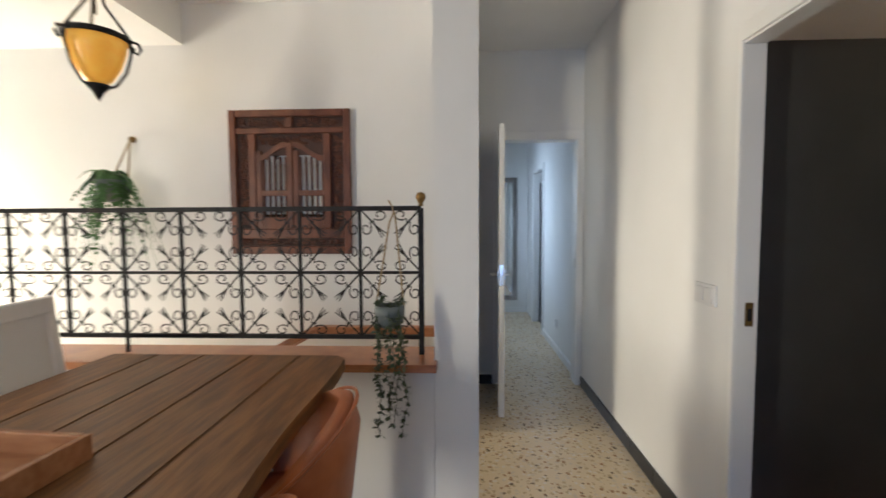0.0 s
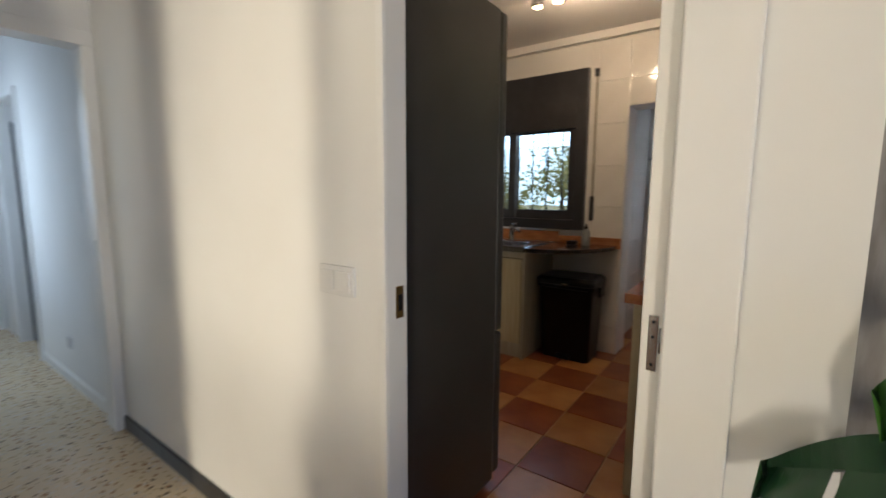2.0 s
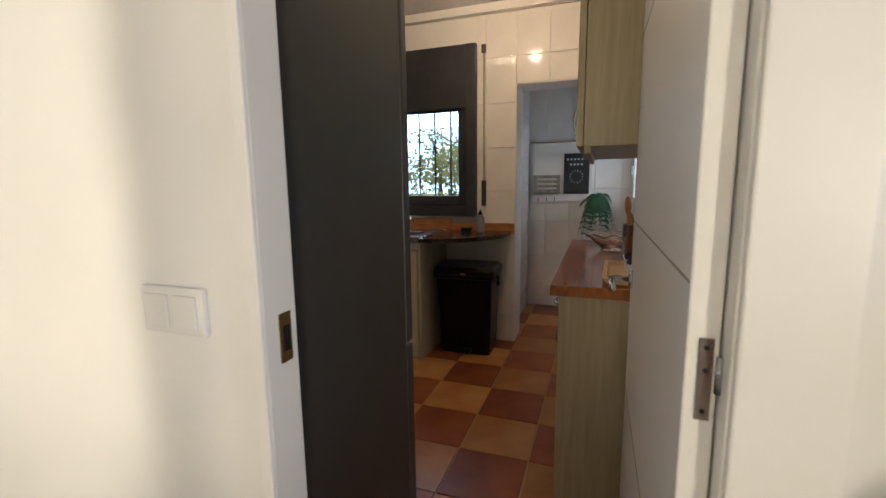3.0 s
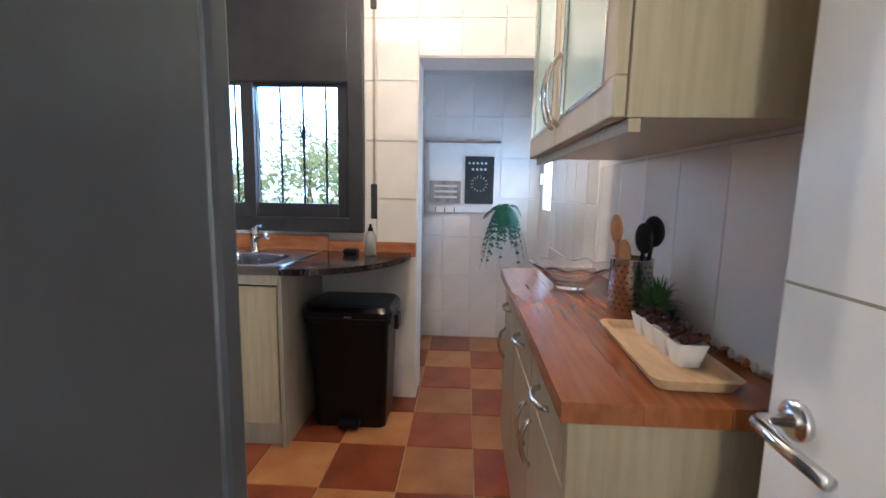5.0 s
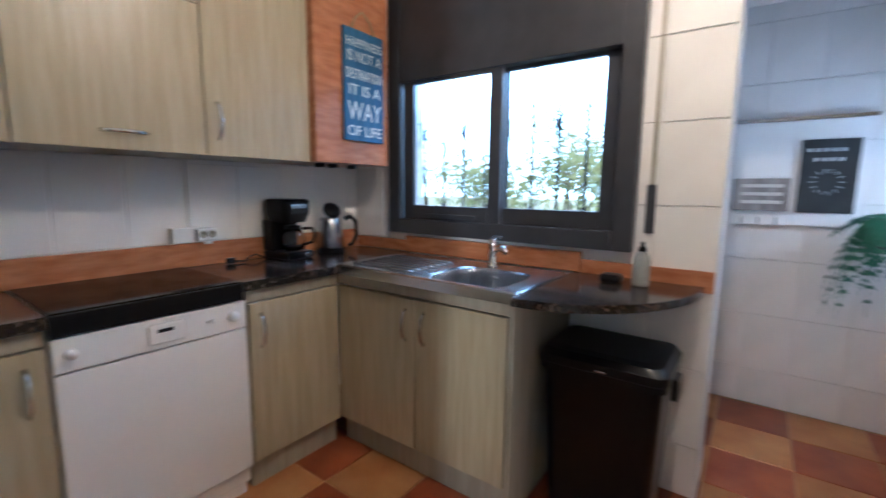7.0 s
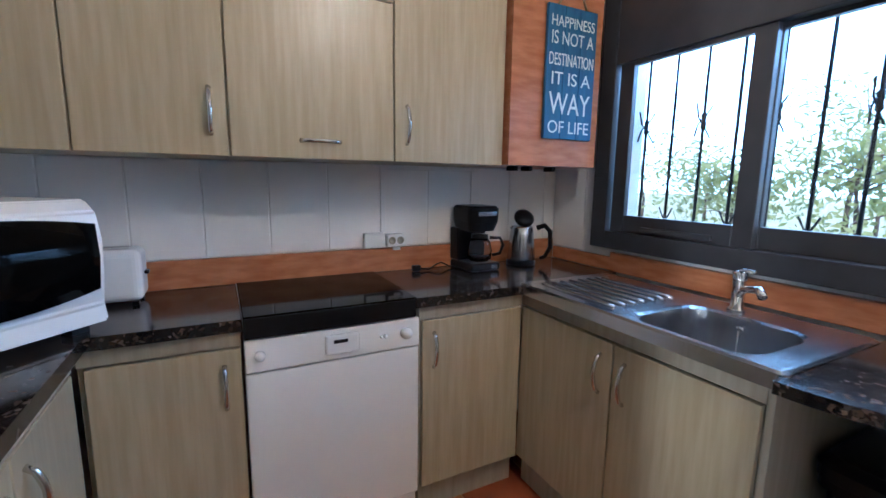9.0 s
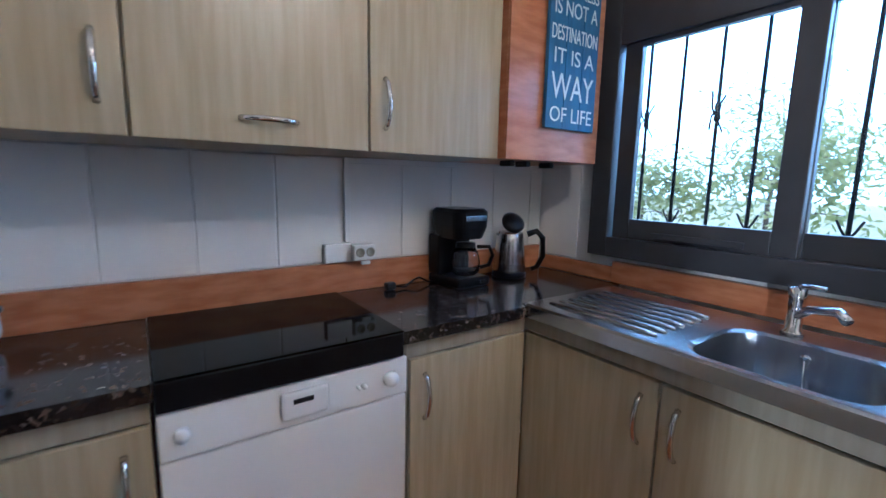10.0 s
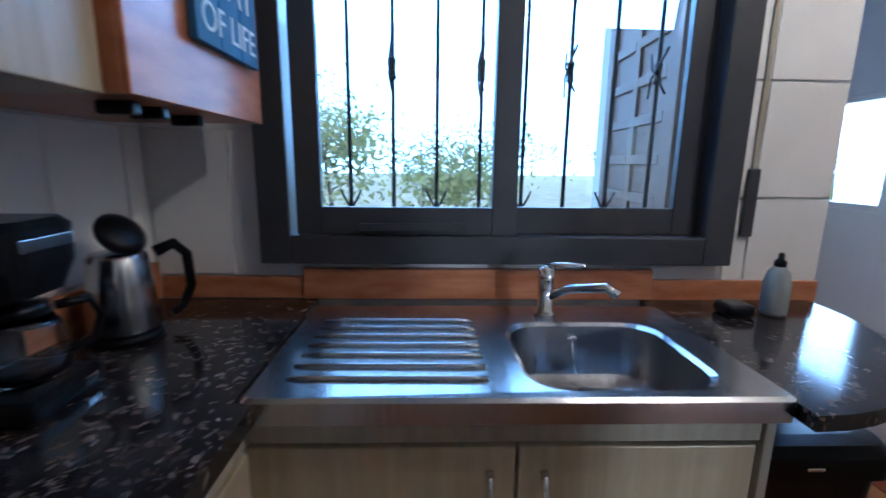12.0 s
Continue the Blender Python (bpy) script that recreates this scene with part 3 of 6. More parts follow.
def base_unit(label, x0, x1, y0, y1, front, doors, top=0.865, body_top=0.863):
    """A base cabinet; front: 'y-' or 'x-' or 'x+' or 'y+', doors: (from, to, side of the handle) along the front."""
    un = thing("base_cabinet", ((x0 + x1) / 2, (y0 + y1) / 2, 0), label, "kitchen cabinet", "base cabinets")
    f = {"y-": (0, 0.03, 0, 0), "y+": (0, 0, 0, -0.03), "x-": (0.03, 0, 0, 0), "x+": (0, 0, -0.03, 0)}[front]
    ix0, ix1, iy0, iy1 = x0, x1, y0, y1
    if front == "y-":
        iy0 += 0.022
    if front == "y+":
        iy1 -= 0.022
    if front == "x-":
        ix0 += 0.022
    if front == "x+":
        ix1 -= 0.022
    box("body", M_CABEDGE, un, ix0, ix1, iy0, iy1, 0.12, body_top, 0.001)
    box("plinth", M_CABEDGE, un, ix0 + 0.01, ix1 - 0.01, iy0 + 0.012, iy1 - 0.012, 0, 0.12, 0.001)
    if front[0] == "y":
        yf = (iy0 - 0.02, iy0 - 0.001) if front == "y-" else (iy1 + 0.001, iy1 + 0.02)
        box("top_rail", M_CABEDGE, un, x0, x1, yf[0] + 0.004, yf[1], 0.815, top - 0.003, 0.002)
    else:
        xf = (ix0 - 0.02, ix0 - 0.001) if front == "x-" else (ix1 + 0.001, ix1 + 0.02)
        box("top_rail", M_CABEDGE, un, xf[0] + 0.004, xf[1], y0, y1, 0.815, top - 0.003, 0.002)
    for a, b, hs in doors:
        if front[0] == "y":
            d = box("door", M_CAB, un, a + 0.003, b - 0.003, yf[0], yf[1], 0.125, 0.808, 0.003)
            h = b - 0.05 if hs > 0 else a + 0.05
            s = -1 if front == "y-" else 1
            yy = yf[0] if s < 0 else yf[1]
            bow(d, (h, yy, 0.62), (h, yy, 0.76), (0, s * 0.03, 0))
        else:
            d = box("door", M_CAB, un, xf[0], xf[1], a + 0.003, b - 0.003, 0.125, 0.808, 0.003)
            h = b - 0.05 if hs > 0 else a + 0.05
            s = -1 if front == "x-" else 1
            xx = xf[0] if s < 0 else xf[1]
            bow(d, (xx, h, 0.62), (xx, h, 0.76), (s * 0.03, 0, 0))
    return un


base_unit("limed oak base cabinet with a bowed handle", 1.987, 2.39, 3.67, 4.165, "y-", [(2.0, 2.39, 1)])
base_unit("limed oak corner cabinet beside the dishwasher", 2.99, 3.462, 3.67, 4.165, "y-", [(3.0, 3.462, -1)])
base_unit("limed oak sink cabinet with two doors", 3.467, 4.045, 2.755, 3.69, "x-", [(2.76, 3.2, 1), (3.2, 3.685, -1)], body_top=0.745)
base_unit("limed oak cabinet beside the fridge", 1.36, 1.985, 2.88, 3.66, "x+", [(2.88, 3.27, 1), (3.27, 3.66, -1)])
# end panel of the sink unit
ep = thing("end_panel", (3.75, 2.745, 0), "limed oak end panel beside the bin", "panel")
box("panel", M_CABEDGE, ep, 3.466, 4.045, 2.734, 2.752, 0, 0.862, 0.002)

# granite worktop
gr = thing("granite_worktop", (2.6, 3.9, 0.867), "polished dark brown granite worktop", "worktop")
bm = bmesh.new()
prism(bm, [(1.345, 2.87), (2.015, 2.87), (2.015, 3.655), (2.395, 3.655), (2.395, 4.168), (1.345, 4.168)], 0.867, 0.905)
part("slab", bm, M_GRANITE, gr)
bm = bmesh.new()
prism(bm, [(2.97, 3.655), (3.452, 3.655), (3.452, 3.69), (4.028, 3.69), (4.028, 4.168), (2.97, 4.168)], 0.867, 0.905)
part("slab", bm, M_GRANITE, gr)
bm = bmesh.new()
arc = [(4.028 - 0.62 * math.sin(a), 2.72 - 0.52 * math.cos(a)) for a in [k * math.pi / 2 / 14 for k in range(15)]]
prism(bm, [(4.028, 2.72)] + arc, 0.875, 0.905)
part("rounded_end", bm, M_GRANITE, gr, "rounded granite shelf end")

# wooden upstand behind the worktop
up = thing("wooden_upstand", (3.0, 4.16, 0.905), "varnished orange wooden upstand along the worktop", "upstand")
box("upstand", M_ORANGE, up, 1.345, 4.03, 4.145, 4.168, 0.906, 1.015, 0.002)
box("upstand", M_ORANGE, up, 4.03, 4.048, 3.73, 4.144, 0.906, 0.972, 0.002)
box("upstand", M_ORANGE, up, 4.022, 4.048, 2.69, 3.73, 0.906, 0.998, 0.002)
box("upstand", M_ORANGE, up, 4.03, 4.048, 2.172, 2.69, 0.88, 0.965, 0.002)

# dishwasher
dw = thing("dishwasher", (2.69, 3.9, 0), "white freestanding dishwasher with a control panel", "dishwasher")
box("body", M_WHITE, dw, 2.396, 2.984, 3.69, 4.16, 0.05, 0.83, 0.004)
box("door", M_WHITE, dw, 2.396, 2.984, 3.665, 3.689, 0.12, 0.72, 0.006)
pan = box("control_panel", M_WHITE, dw, 2.396, 2.984, 3.66, 3.689, 0.724, 0.832, 0.006)
for x, r in ((2.44, 0.016), (2.93, 0.022), (2.85, 0.007), (2.835, 0.005)):
    turned("knob", M_WHITE, pan, [(0, 0), (r, 0), (r * 0.9, 0.016), (0, 0.018)], (0, 0, 0), 16, m=pose(x, 3.66, 0.78, 90, 0, 0))
gp = box("grip", M_WHITE, pan, 2.64, 2.755, 3.648, 3.6595, 0.745, 0.815, 0.008)
box("name_plate", M_BLACK, gp, 2.667, 2.715, 3.6462, 3.6478, 0.785, 0.797, 0, "dark maker's mark")
box("plinth", M_WHITE, dw, 2.41, 2.97, 3.7, 3.72, 0.0, 0.048, 0.002)

# hob with a black front
hob = thing("hob", (2.68, 3.9, 0.84), "black glass hob with a black front edge", "hob")
box("front", M_BLACK, hob, 2.397, 2.968, 3.652, 3.68, 0.838, 0.904, 0.003)
box("glass_top", M_HOB, hob, 2.397, 2.968, 3.65, 4.143, 0.905, 0.911, 0.002)

# sink
sk = thing("sink", (3.7, 3.2, 0.905), "stainless steel inset sink with a ribbed drainer", "sink")
bm = bmesh.new()
SX0, SX1, SY0, SY1 = 3.445, 3.948, 2.715, 3.68
BX0, BX1, BY0, BY1 = 3.49, 3.81, 2.81, 3.17


def loop(x0, x1, y0, y1, r, z, n=6):
    out = []
    for cx, cy, a0 in ((x1 - r, y1 - r, 0), (x0 + r, y1 - r, 90), (x0 + r, y0 + r, 180), (x1 - r, y0 + r, 270)):
        for k in range(n):
            a = radians(a0 + 90 * k / (n - 1))
            out.append((cx + r * math.cos(a), cy + r * math.sin(a), z))
    return out


levels = [loop(SX0, SX1, SY0, SY1, 0.02, 0.868), loop(SX0, SX1, SY0, SY1, 0.02, 0.908), loop(SX0 + 0.008, SX1 - 0.008, SY0 + 0.008, SY1 - 0.008, 0.02, 0.914), loop(BX0 - 0.01, BX1 + 0.01, BY0 - 0.01, BY1 + 0.01, 0.08, 0.911), loop(BX0, BX1, BY0, BY1, 0.08, 0.904), loop(BX0 + 0.012, BX1 - 0.012, BY0 + 0.012, BY1 - 0.012, 0.075, 0.78), loop(BX0 + 0.05, BX1 - 0.05, BY0 + 0.05, BY1 - 0.05, 0.06, 0.762)]
rings = [[bm.verts.new(p) for p in lv] for lv in levels]
for s, t in zip(rings, rings[1:]):
    for k in range(len(s)):
        bm.faces.new((s[k], s[(k + 1) % len(s)], t[(k + 1) % len(s)], t[k]))
bm.faces.new(rings[-1])
bmesh.ops.recalc_face_normals(bm, faces=bm.faces)
part("basin", bm, M_STEEL, sk)
for k in range(7):
    x = 3.52 + k * 0.05
    bm = bmesh.new()
    tube(bm, [(x, 3.25, 0.911), (x, 3.28, 0.914), (x, 3.58, 0.914), (x, 3.62, 0.911)], 0.008, 8)
    part("drainer_rib", bm, M_STEEL, sk, smooth=True)
turned("overflow", M_CHROME, sk, [(0, 0), (0.014, 0), (0.014, 0.004), (0.006, 0.006), (0, 0.002)], (0, 0, 0), 16, m=pose(3.8, 3.0, 0.87, 0, -90, 0))
rod("stopper_chain", M_CHROME, sk, [(3.794, 3.0, 0.868), (3.788, 2.998, 0.82), (3.77, 2.99, 0.778), (3.74, 2.98, 0.768)], 0.0025, 5)
turned("drain", M_CHROME, sk, [(0, 0.001), (0.03, 0.001), (0.038, 0.004), (0.04, 0)], (3.65, 3.02, 0.763), 20)
tap = thing("tap", (3.87, 3.04, 0.91), "chrome single-lever mixer tap", "tap")
turned("base", M_CHROME, tap, [(0.028, 0), (0.026, 0.01), (0.02, 0.015), (0.02, 0.1), (0.022, 0.13), (0.0, 0.14)], (3.87, 3.055, 0.912))
rod("spout", M_CHROME, tap, [(3.87, 3.055, 0.96), (3.82, 3.01, 1.0), (3.76, 2.94, 1.02), (3.74, 2.92, 1.005)], 0.011, 10, 0.013)
rod("lever", M_CHROME, tap, [(3.87, 3.055, 1.045), (3.85, 3.04, 1.055), (3.8, 2.98, 1.062)], 0.007, 8)

# upper cabinets on the north wall
UZ0, UZ1, UY = 1.395, 2.33, 3.82


def wall_unit(label, x0, x1, handle):
    un = thing("wall_cabinet", ((x0 + x1) / 2, 4.0, UZ0), label, "kitchen cabinet", "wall cabinets")
    box("body", M_CAB, un, x0, x1, UY + 0.022, 4.166, UZ0, UZ1, 0.001)
    if handle == "flap":
        d = box("door", M_CAB, un, x0 + 0.003, x1 - 0.003, UY, UY + 0.021, UZ0, 1.945, 0.003)
        bow(d, ((x0 + x1) / 2 - 0.06, UY, 1.455), ((x0 + x1) / 2 + 0.075, UY, 1.455), (0, -0.03, 0))
        d = box("flap", M_CAB, un, x0 + 0.003, x1 - 0.003, UY, UY + 0.021, 1.95, UZ1, 0.003)
        bow(d, ((x0 + x1) / 2 - 0.06, UY, 2.02), ((x0 + x1) / 2 + 0.075, UY, 2.02), (0, -0.03, 0))
    else:
        d = box("door", M_CAB, un, x0 + 0.003, x1 - 0.003, UY, UY + 0.021, UZ0, UZ1, 0.003)
        h = x1 - 0.05 if handle > 0 else x0 + 0.05
        bow(d, (h, UY, 1.46), (h, UY, 1.6), (0, -0.03, 0))
    return un


wall_unit("limed oak wall cabinet with a bowed handle", 1.345, 1.62, 1)
wall_unit("limed oak wall cabinet with a bowed handle", 1.62, 2.0, -1)
wall_unit("limed oak wall cabinet with a bowed handle", 2.0, 2.395, 1)
wall_unit("limed oak extractor cabinet with a lift-up flap", 2.395, 2.95, "flap")
wall_unit("limed oak wall cabinet beside the boiler cupboard", 2.95, 3.44, -1)
pc = thing("pine_cupboard", (3.69, 3.98, 1.395), "orange varnished pine wall cupboard in the corner", "cupboard")
box("body", M_ORANGE, pc, 3.445, 3.94, 3.8, 4.166, 1.397, 2.5, 0.003)
box("frame", M_ORANGE, pc, 3.445, 3.94, 3.788, 3.799, 1.397, 2.5, 0.002)

for x, y in ((3.52, 3.86), (3.6, 3.86), (3.74, 3.87)):
    box("hook", M_BLACK, pc, x - 0.012, x + 0.012, y - 0.03, y + 0.03, 1.375, 1.3965, 0.004, "small black fitting")

# blue sign hanging on it
sg = thing("wall_sign", (3.75, 3.78, 1.52), "blue painted plank sign with white words on a rope", "sign")
for k in range(3):
    box("plank", M_BLUE, sg, 3.61 + k * 0.092, 3.7 + k * 0.092, 3.768, 3.784, 1.515, 2.06, 0.002)


def words(text, size, at, m_rot, material, parent, wide):
    """A line of raised letters, each a part of its own."""
    cu = bpy.data.curves.new("line", "FONT")
    cu.body, cu.size, cu.align_x, cu.extrude = text, size, "CENTER", 0.0008
    tmp = bpy.data.objects.new("line", cu)
    me = bpy.data.meshes.new_from_object(tmp)
    bpy.data.objects.remove(tmp)
    bm = bmesh.new()
    bm.from_mesh(me)
    bmesh.ops.remove_doubles(bm, verts=bm.verts, dist=1e-6)
    xs = [v.co.x for v in bm.verts]
    k = wide / (max(xs) - min(xs))
    m = Matrix.Translation(Vector(at)) @ m_rot @ Matrix.Diagonal((k, 1, 1, 1))
    left = set(bm.verts)
    while left:
        todo, island = [left.pop()], []
        while todo:
            v = todo.pop()
            island.append(v)
            for e in v.link_edges:
                o = e.other_vert(v)
                if o in left:
                    left.discard(o)
                    todo.append(o)
        lb = bmesh.new()
        got = {v: lb.verts.new(m @ v.co) for v in island}
        for f in {f for v in island for f in v.link_faces}:
            lb.faces.new([got[v] for v in f.verts])
        part("letter", lb, material, parent)
    bm.free()


for text, size, z, w in (("HAPPINESS", 0.062, 1.975, 0.24), ("IS NOT A", 0.075, 1.905, 0.235), ("DESTINATION", 0.072, 1.82, 0.25), ("IT IS A", 0.075, 1.742, 0.22), ("WAY", 0.13, 1.62, 0.235), ("OF LIFE", 0.075, 1.54, 0.235)):
    words(text, size, (3.747, 3.7672, z), pose(0, 0, 0, 90, 0, 0), M_LETTER, sg, w)
rod("rope", M_ROPE, sg, [(3.66, 3.776, 2.05), (3.7, 3.78, 2.12), (3.75, 3.784, 2.16), (3.8, 3.78, 2.12), (3.83, 3.776, 2.05)], 0.006, 6)

# ---- right-hand counter ----
rc = thing("sideboard_cabinet", (2.95, 1.48, 0), "limed oak base cabinet with drawers under the beech top", "kitchen cabinet")
box("body", M_CAB, rc, 2.32, 3.56, 1.275, 1.665, 0.09, 0.868, 0.002)
box("plinth", M_CABEDGE, rc, 2.34, 3.54, 1.28, 1.64, 0, 0.09, 0.001)
box("end_panel", M_CAB, rc, 2.302, 2.319, 1.275, 1.685, 0, 0.868, 0.002)
for k in range(3):
    x0, x1 = 2.325 + k * 0.41, 2.325 + (k + 1) * 0.41 - 0.004
    d = box("drawer", M_CAB, rc, x0, x1, 1.667, 1.686, 0.70, 0.855, 0.003)
    bow(d, ((x0 + x1) / 2 - 0.06, 1.686, 0.78), ((x0 + x1) / 2 + 0.06, 1.686, 0.78), (0, 0.03, 0))
    d = box("door", M_CAB, rc, x0, x1, 1.667, 1.686, 0.1, 0.695, 0.003)
    h = x1 - 0.05 if k != 1 else x0 + 0.05
    bow(d, (h, 1.686, 0.5), (h, 1.686, 0.64), (0, 0.03, 0))
rt = thing("beech_worktop", (2.92, 1.49, 0.87), "orange varnished beech worktop", "worktop")
for k, (a, b) in enumerate(((1.274, 1.42), (1.4205, 1.57), (1.5705, 1.712))):
    box("stave", M_WORKTOP, rt, 2.25, 3.59, a, b, 0.87, 0.91, 0.0015)

gu = thing("glass_wall_cabinet", (2.8, 1.45, 1.393), "limed oak wall cabinet with frosted glass doors", "kitchen cabinet")
box("body", M_CAB, gu, 2.31, 3.29, 1.274, 1.615, 1.4, 2.3, 0.002)
box("light_rail", M_CAB, gu, 2.312, 3.288, 1.59, 1.612, 1.375, 1.399, 0.002)
for x0, x1, hs in ((2.312, 2.8, 1), (2.803, 3.288, -1)):
    d = box("door_frame_rail", M_CAB, gu, x0, x1, 1.617, 1.64, 1.4, 1.47, 0.003)
    box("door_frame_rail", M_CAB, gu, x0, x1, 1.617, 1.64, 2.23, 2.3, 0.003)
    box("door_frame_stile", M_CAB, gu, x0, x0 + 0.06, 1.617, 1.64, 1.47, 2.23, 0.003)
    box("door_frame_stile", M_CAB, gu, x1 - 0.06, x1, 1.617, 1.64, 1.47, 2.23, 0.003)
    gl = box("glass_pane", M_FROST, gu, x0 + 0.06, x1 - 0.06, 1.622, 1.632, 1.47, 2.23, 0.001, "frosted green glass pane")
    for q in ((x0 + 0.055, x0 + 0.063, 1.465, 2.235), (x1 - 0.063, x1 - 0.055, 1.465, 2.235), (x0 + 0.063, x1 - 0.063, 1.465, 1.473), (x0 + 0.063, x1 - 0.063, 2.227, 2.235)):
        box("bead", M_CHROME, gu, q[0], q[1], 1.634, 1.6435, q[2], q[3], 0.001)
    h = x1 - 0.03 if hs > 0 else x0 + 0.03
    bow(d, (h, 1.64, 1.45), (h, 1.64, 1.64), (0, 0.035, 0), 0.007)

# fridge
fg = thing("fridge_freezer", (1.72, 2.5, 0), "tall dark grey steel fridge freezer beside the doorway", "fridge")
box("body", M_FRIDGE, fg, 1.36, 2.0, 2.17, 2.68, 0.04, 2.03, 0.006)
box("door", M_FRIDGE, fg, 2.006, 2.06, 2.17, 2.68, 0.72, 2.03, 0.012)
box("door", M_FRIDGE, fg, 2.006, 2.06, 2.17, 2.68, 0.06, 0.712, 0.012)
rod("handle", M_CHROME, fg, [(2.06, 2.19, 0.76), (2.08, 2.19, 0.765), (2.08, 2.19, 0.8), (2.06, 2.19, 0.805)], 0.006, 8)
for x in (1.42, 1.95):
    for y in (2.23, 2.62):
        turned("foot", M_BLACK, fg, [(0.02, 0), (0.02, 0.04)], (x, y, 0.0), 12)

# bin
bn = thing("pedal_bin", (3.8, 2.47, 0), "black plastic pedal bin with a hinged lid", "bin")
bm = bmesh.new()
lv = [loop(3.69, 3.97, 2.29, 2.67, 0.04, 0.0), loop(3.66, 4.0, 2.27, 2.7, 0.045, 0.58), loop(3.645, 4.01, 2.255, 2.715, 0.045, 0.585), loop(3.645, 4.01, 2.255, 2.715, 0.045, 0.61)]
rings = [[bm.verts.new(p) for p in l] for l in lv]
for s, t in zip(rings, rings[1:]):
    for k in range(len(s)):
        bm.faces.new((s[k], s[(k + 1) % len(s)], t[(k + 1) % len(s)], t[k]))
bm.faces.new(rings[0][::-1])
bm.faces.new(rings[-1])
part("body", bm, M_BLACK, bn)
bm = bmesh.new()
lv = [loop(3.64, 4.01, 2.25, 2.72, 0.05, 0.614), loop(3.64, 4.01, 2.25, 2.72, 0.05, 0.645), loop(3.66, 4.0, 2.27, 2.7, 0.05, 0.668), loop(3.7, 3.97, 2.31, 2.63, 0.04, 0.672)]
rings = [[bm.verts.new(p) for p in l] for l in lv]
for s, t in zip(rings, rings[1:]):
    for k in range(len(s)):
        bm.faces.new((s[k], s[(k + 1) % len(s)], t[(k + 1) % len(s)], t[k]))
bm.faces.new(rings[0][::-1])
bm.faces.new(rings[-1])
part("lid", bm, M_BLACK, bn)
box("pedal", M_BLACK, bn, 3.63, 3.7, 2.42, 2.53, 0.02, 0.05, 0.008)
box("lid_latch", M_CHROME, bn, 3.633, 3.6395, 2.45, 2.49, 0.62, 0.628, 0.001)
for y in (2.245, 2.72):
    box("side_grip", M_BLACK, bn, 3.78, 3.88, y - 0.012, y + 0.012, 0.52, 0.6, 0.006)

# ceiling spot bar
lamp = thing("ceiling_spot_bar", (3.1, 2.36, KTOP), "chrome ceiling lamp with three lit spots", "ceiling lamp")
box("rail", M_CHROME, lamp, 3.09, 3.11, 2.09, 2.6, KTOP - 0.03, KTOP - 0.002, 0.003)
for y, watts in ((2.17, 23), (2.385, 1.5), (2.52, 1.5)):
    s = turned("spot_head", M_CHROME, lamp, [(0.02, 0.06), (0.035, 0.03), (0.04, 0.0), (0.036, 0.0), (0.03, 0.03)], (3.1, y, KTOP - 0.1), 18)
    turned("bulb", M_BULB, s, [(0, 0.02), (0.026, 0.02), (0.03, 0.0), (0.0, -0.012)], (3.1, y, KTOP - 0.1), 14)
    sp_ = new("spot_light", bpy.data.lights.new("spot_light", "POINT"))
    sp_.data.energy, sp_.data.color, sp_.data.shadow_soft_size = watts, (1.0, 0.7, 0.42), 0.015
    sp_.location = (3.1, y, KTOP - 0.14)

# ---- living room things ----
rail = thing("stair_railing", (-1.9, 2.47, 0.737), "black wrought iron railing with scrolls and claw motifs", "railing")
RY, RT, RM, RB = 2.47, 1.425, 1.125, 0.82
for z, r in ((RT, 0.011), (RM, 0.007), (RB, 0.01)):
    box("rail_bar", M_IRON, rail, -3.99, 0.035, RY - r, RY + r, z - r, z + r, 0.002)
posts = [0.035 - 0.2865 * k for k in range(15)]
for k, x in enumerate(posts):
    r = 0.012 if k == 0 else 0.007
    box("post", M_IRON, rail, x - r, x + r, RY - r, RY + r, 0.738 if k % 5 == 0 else RB, RT, 0.002)
nb = turned("finial", M_BRASS, rail, [(0.012, 0), (0.009, 0.012), (0.014, 0.02), (0.022, 0.034), (0.023, 0.046), (0.016, 0.06), (0, 0.066)], (0.035, RY, RT + 0.01), 18, "aged brass ball finial")
# one claw-and-scroll motif, growing from a crossing of the bars
mo = bmesh.new()


def flat(pts):
    return [(x, 0, z) for x, z in pts]


tube(mo, flat([(0, 0), (0.085, 0.092)]), 0.004, 6)
for a in (-14, 0, 14):
    d = radians(48 + a)
    tube(mo, flat([(0.075, 0.082), (0.075 + 0.028 * math.cos(d), 0.082 + 0.028 * math.sin(d)), (0.075 + 0.062 * math.cos(d), 0.082 + 0.062 * math.sin(d))]), 0.0042, 6, 0.0022)
for flip in (0, 1):
    pts = [(0.062, 0.07)]
    for k in range(13):
        a = radians(-50 + k * 32)
        r = 0.034 - 0.0018 * k
        pts.append((0.094 + r * math.sin(a) * 1.0, 0.03 + 0.0 + r * 0.78 * math.cos(a)))
    tube(mo, flat([(z, x) if flip else (x, z) for x, z in pts]), 0.0034, 6)
bmesh.ops.recalc_face_normals(mo, faces=mo.faces)
motif = bpy.data.meshes.new("scroll")
mo.to_mesh(motif)
mo.free()
motif.materials.append(M_IRON)
for x0, x1 in zip(posts[1:], posts):
    for z0, z1 in ((RB, RM), (RM, RT)):
        for x, sx in ((x0, 1), (x1, -1)):
            for z, sz in ((z0, 1), (z1, -1)):
                s = new("scroll", motif)
                s.parent = rail
                s.matrix_local = Matrix.Translation(Vector((x, RY, z)) - ORIGIN[rail]) @ Matrix.Diagonal((sx, 1, sz, 1))

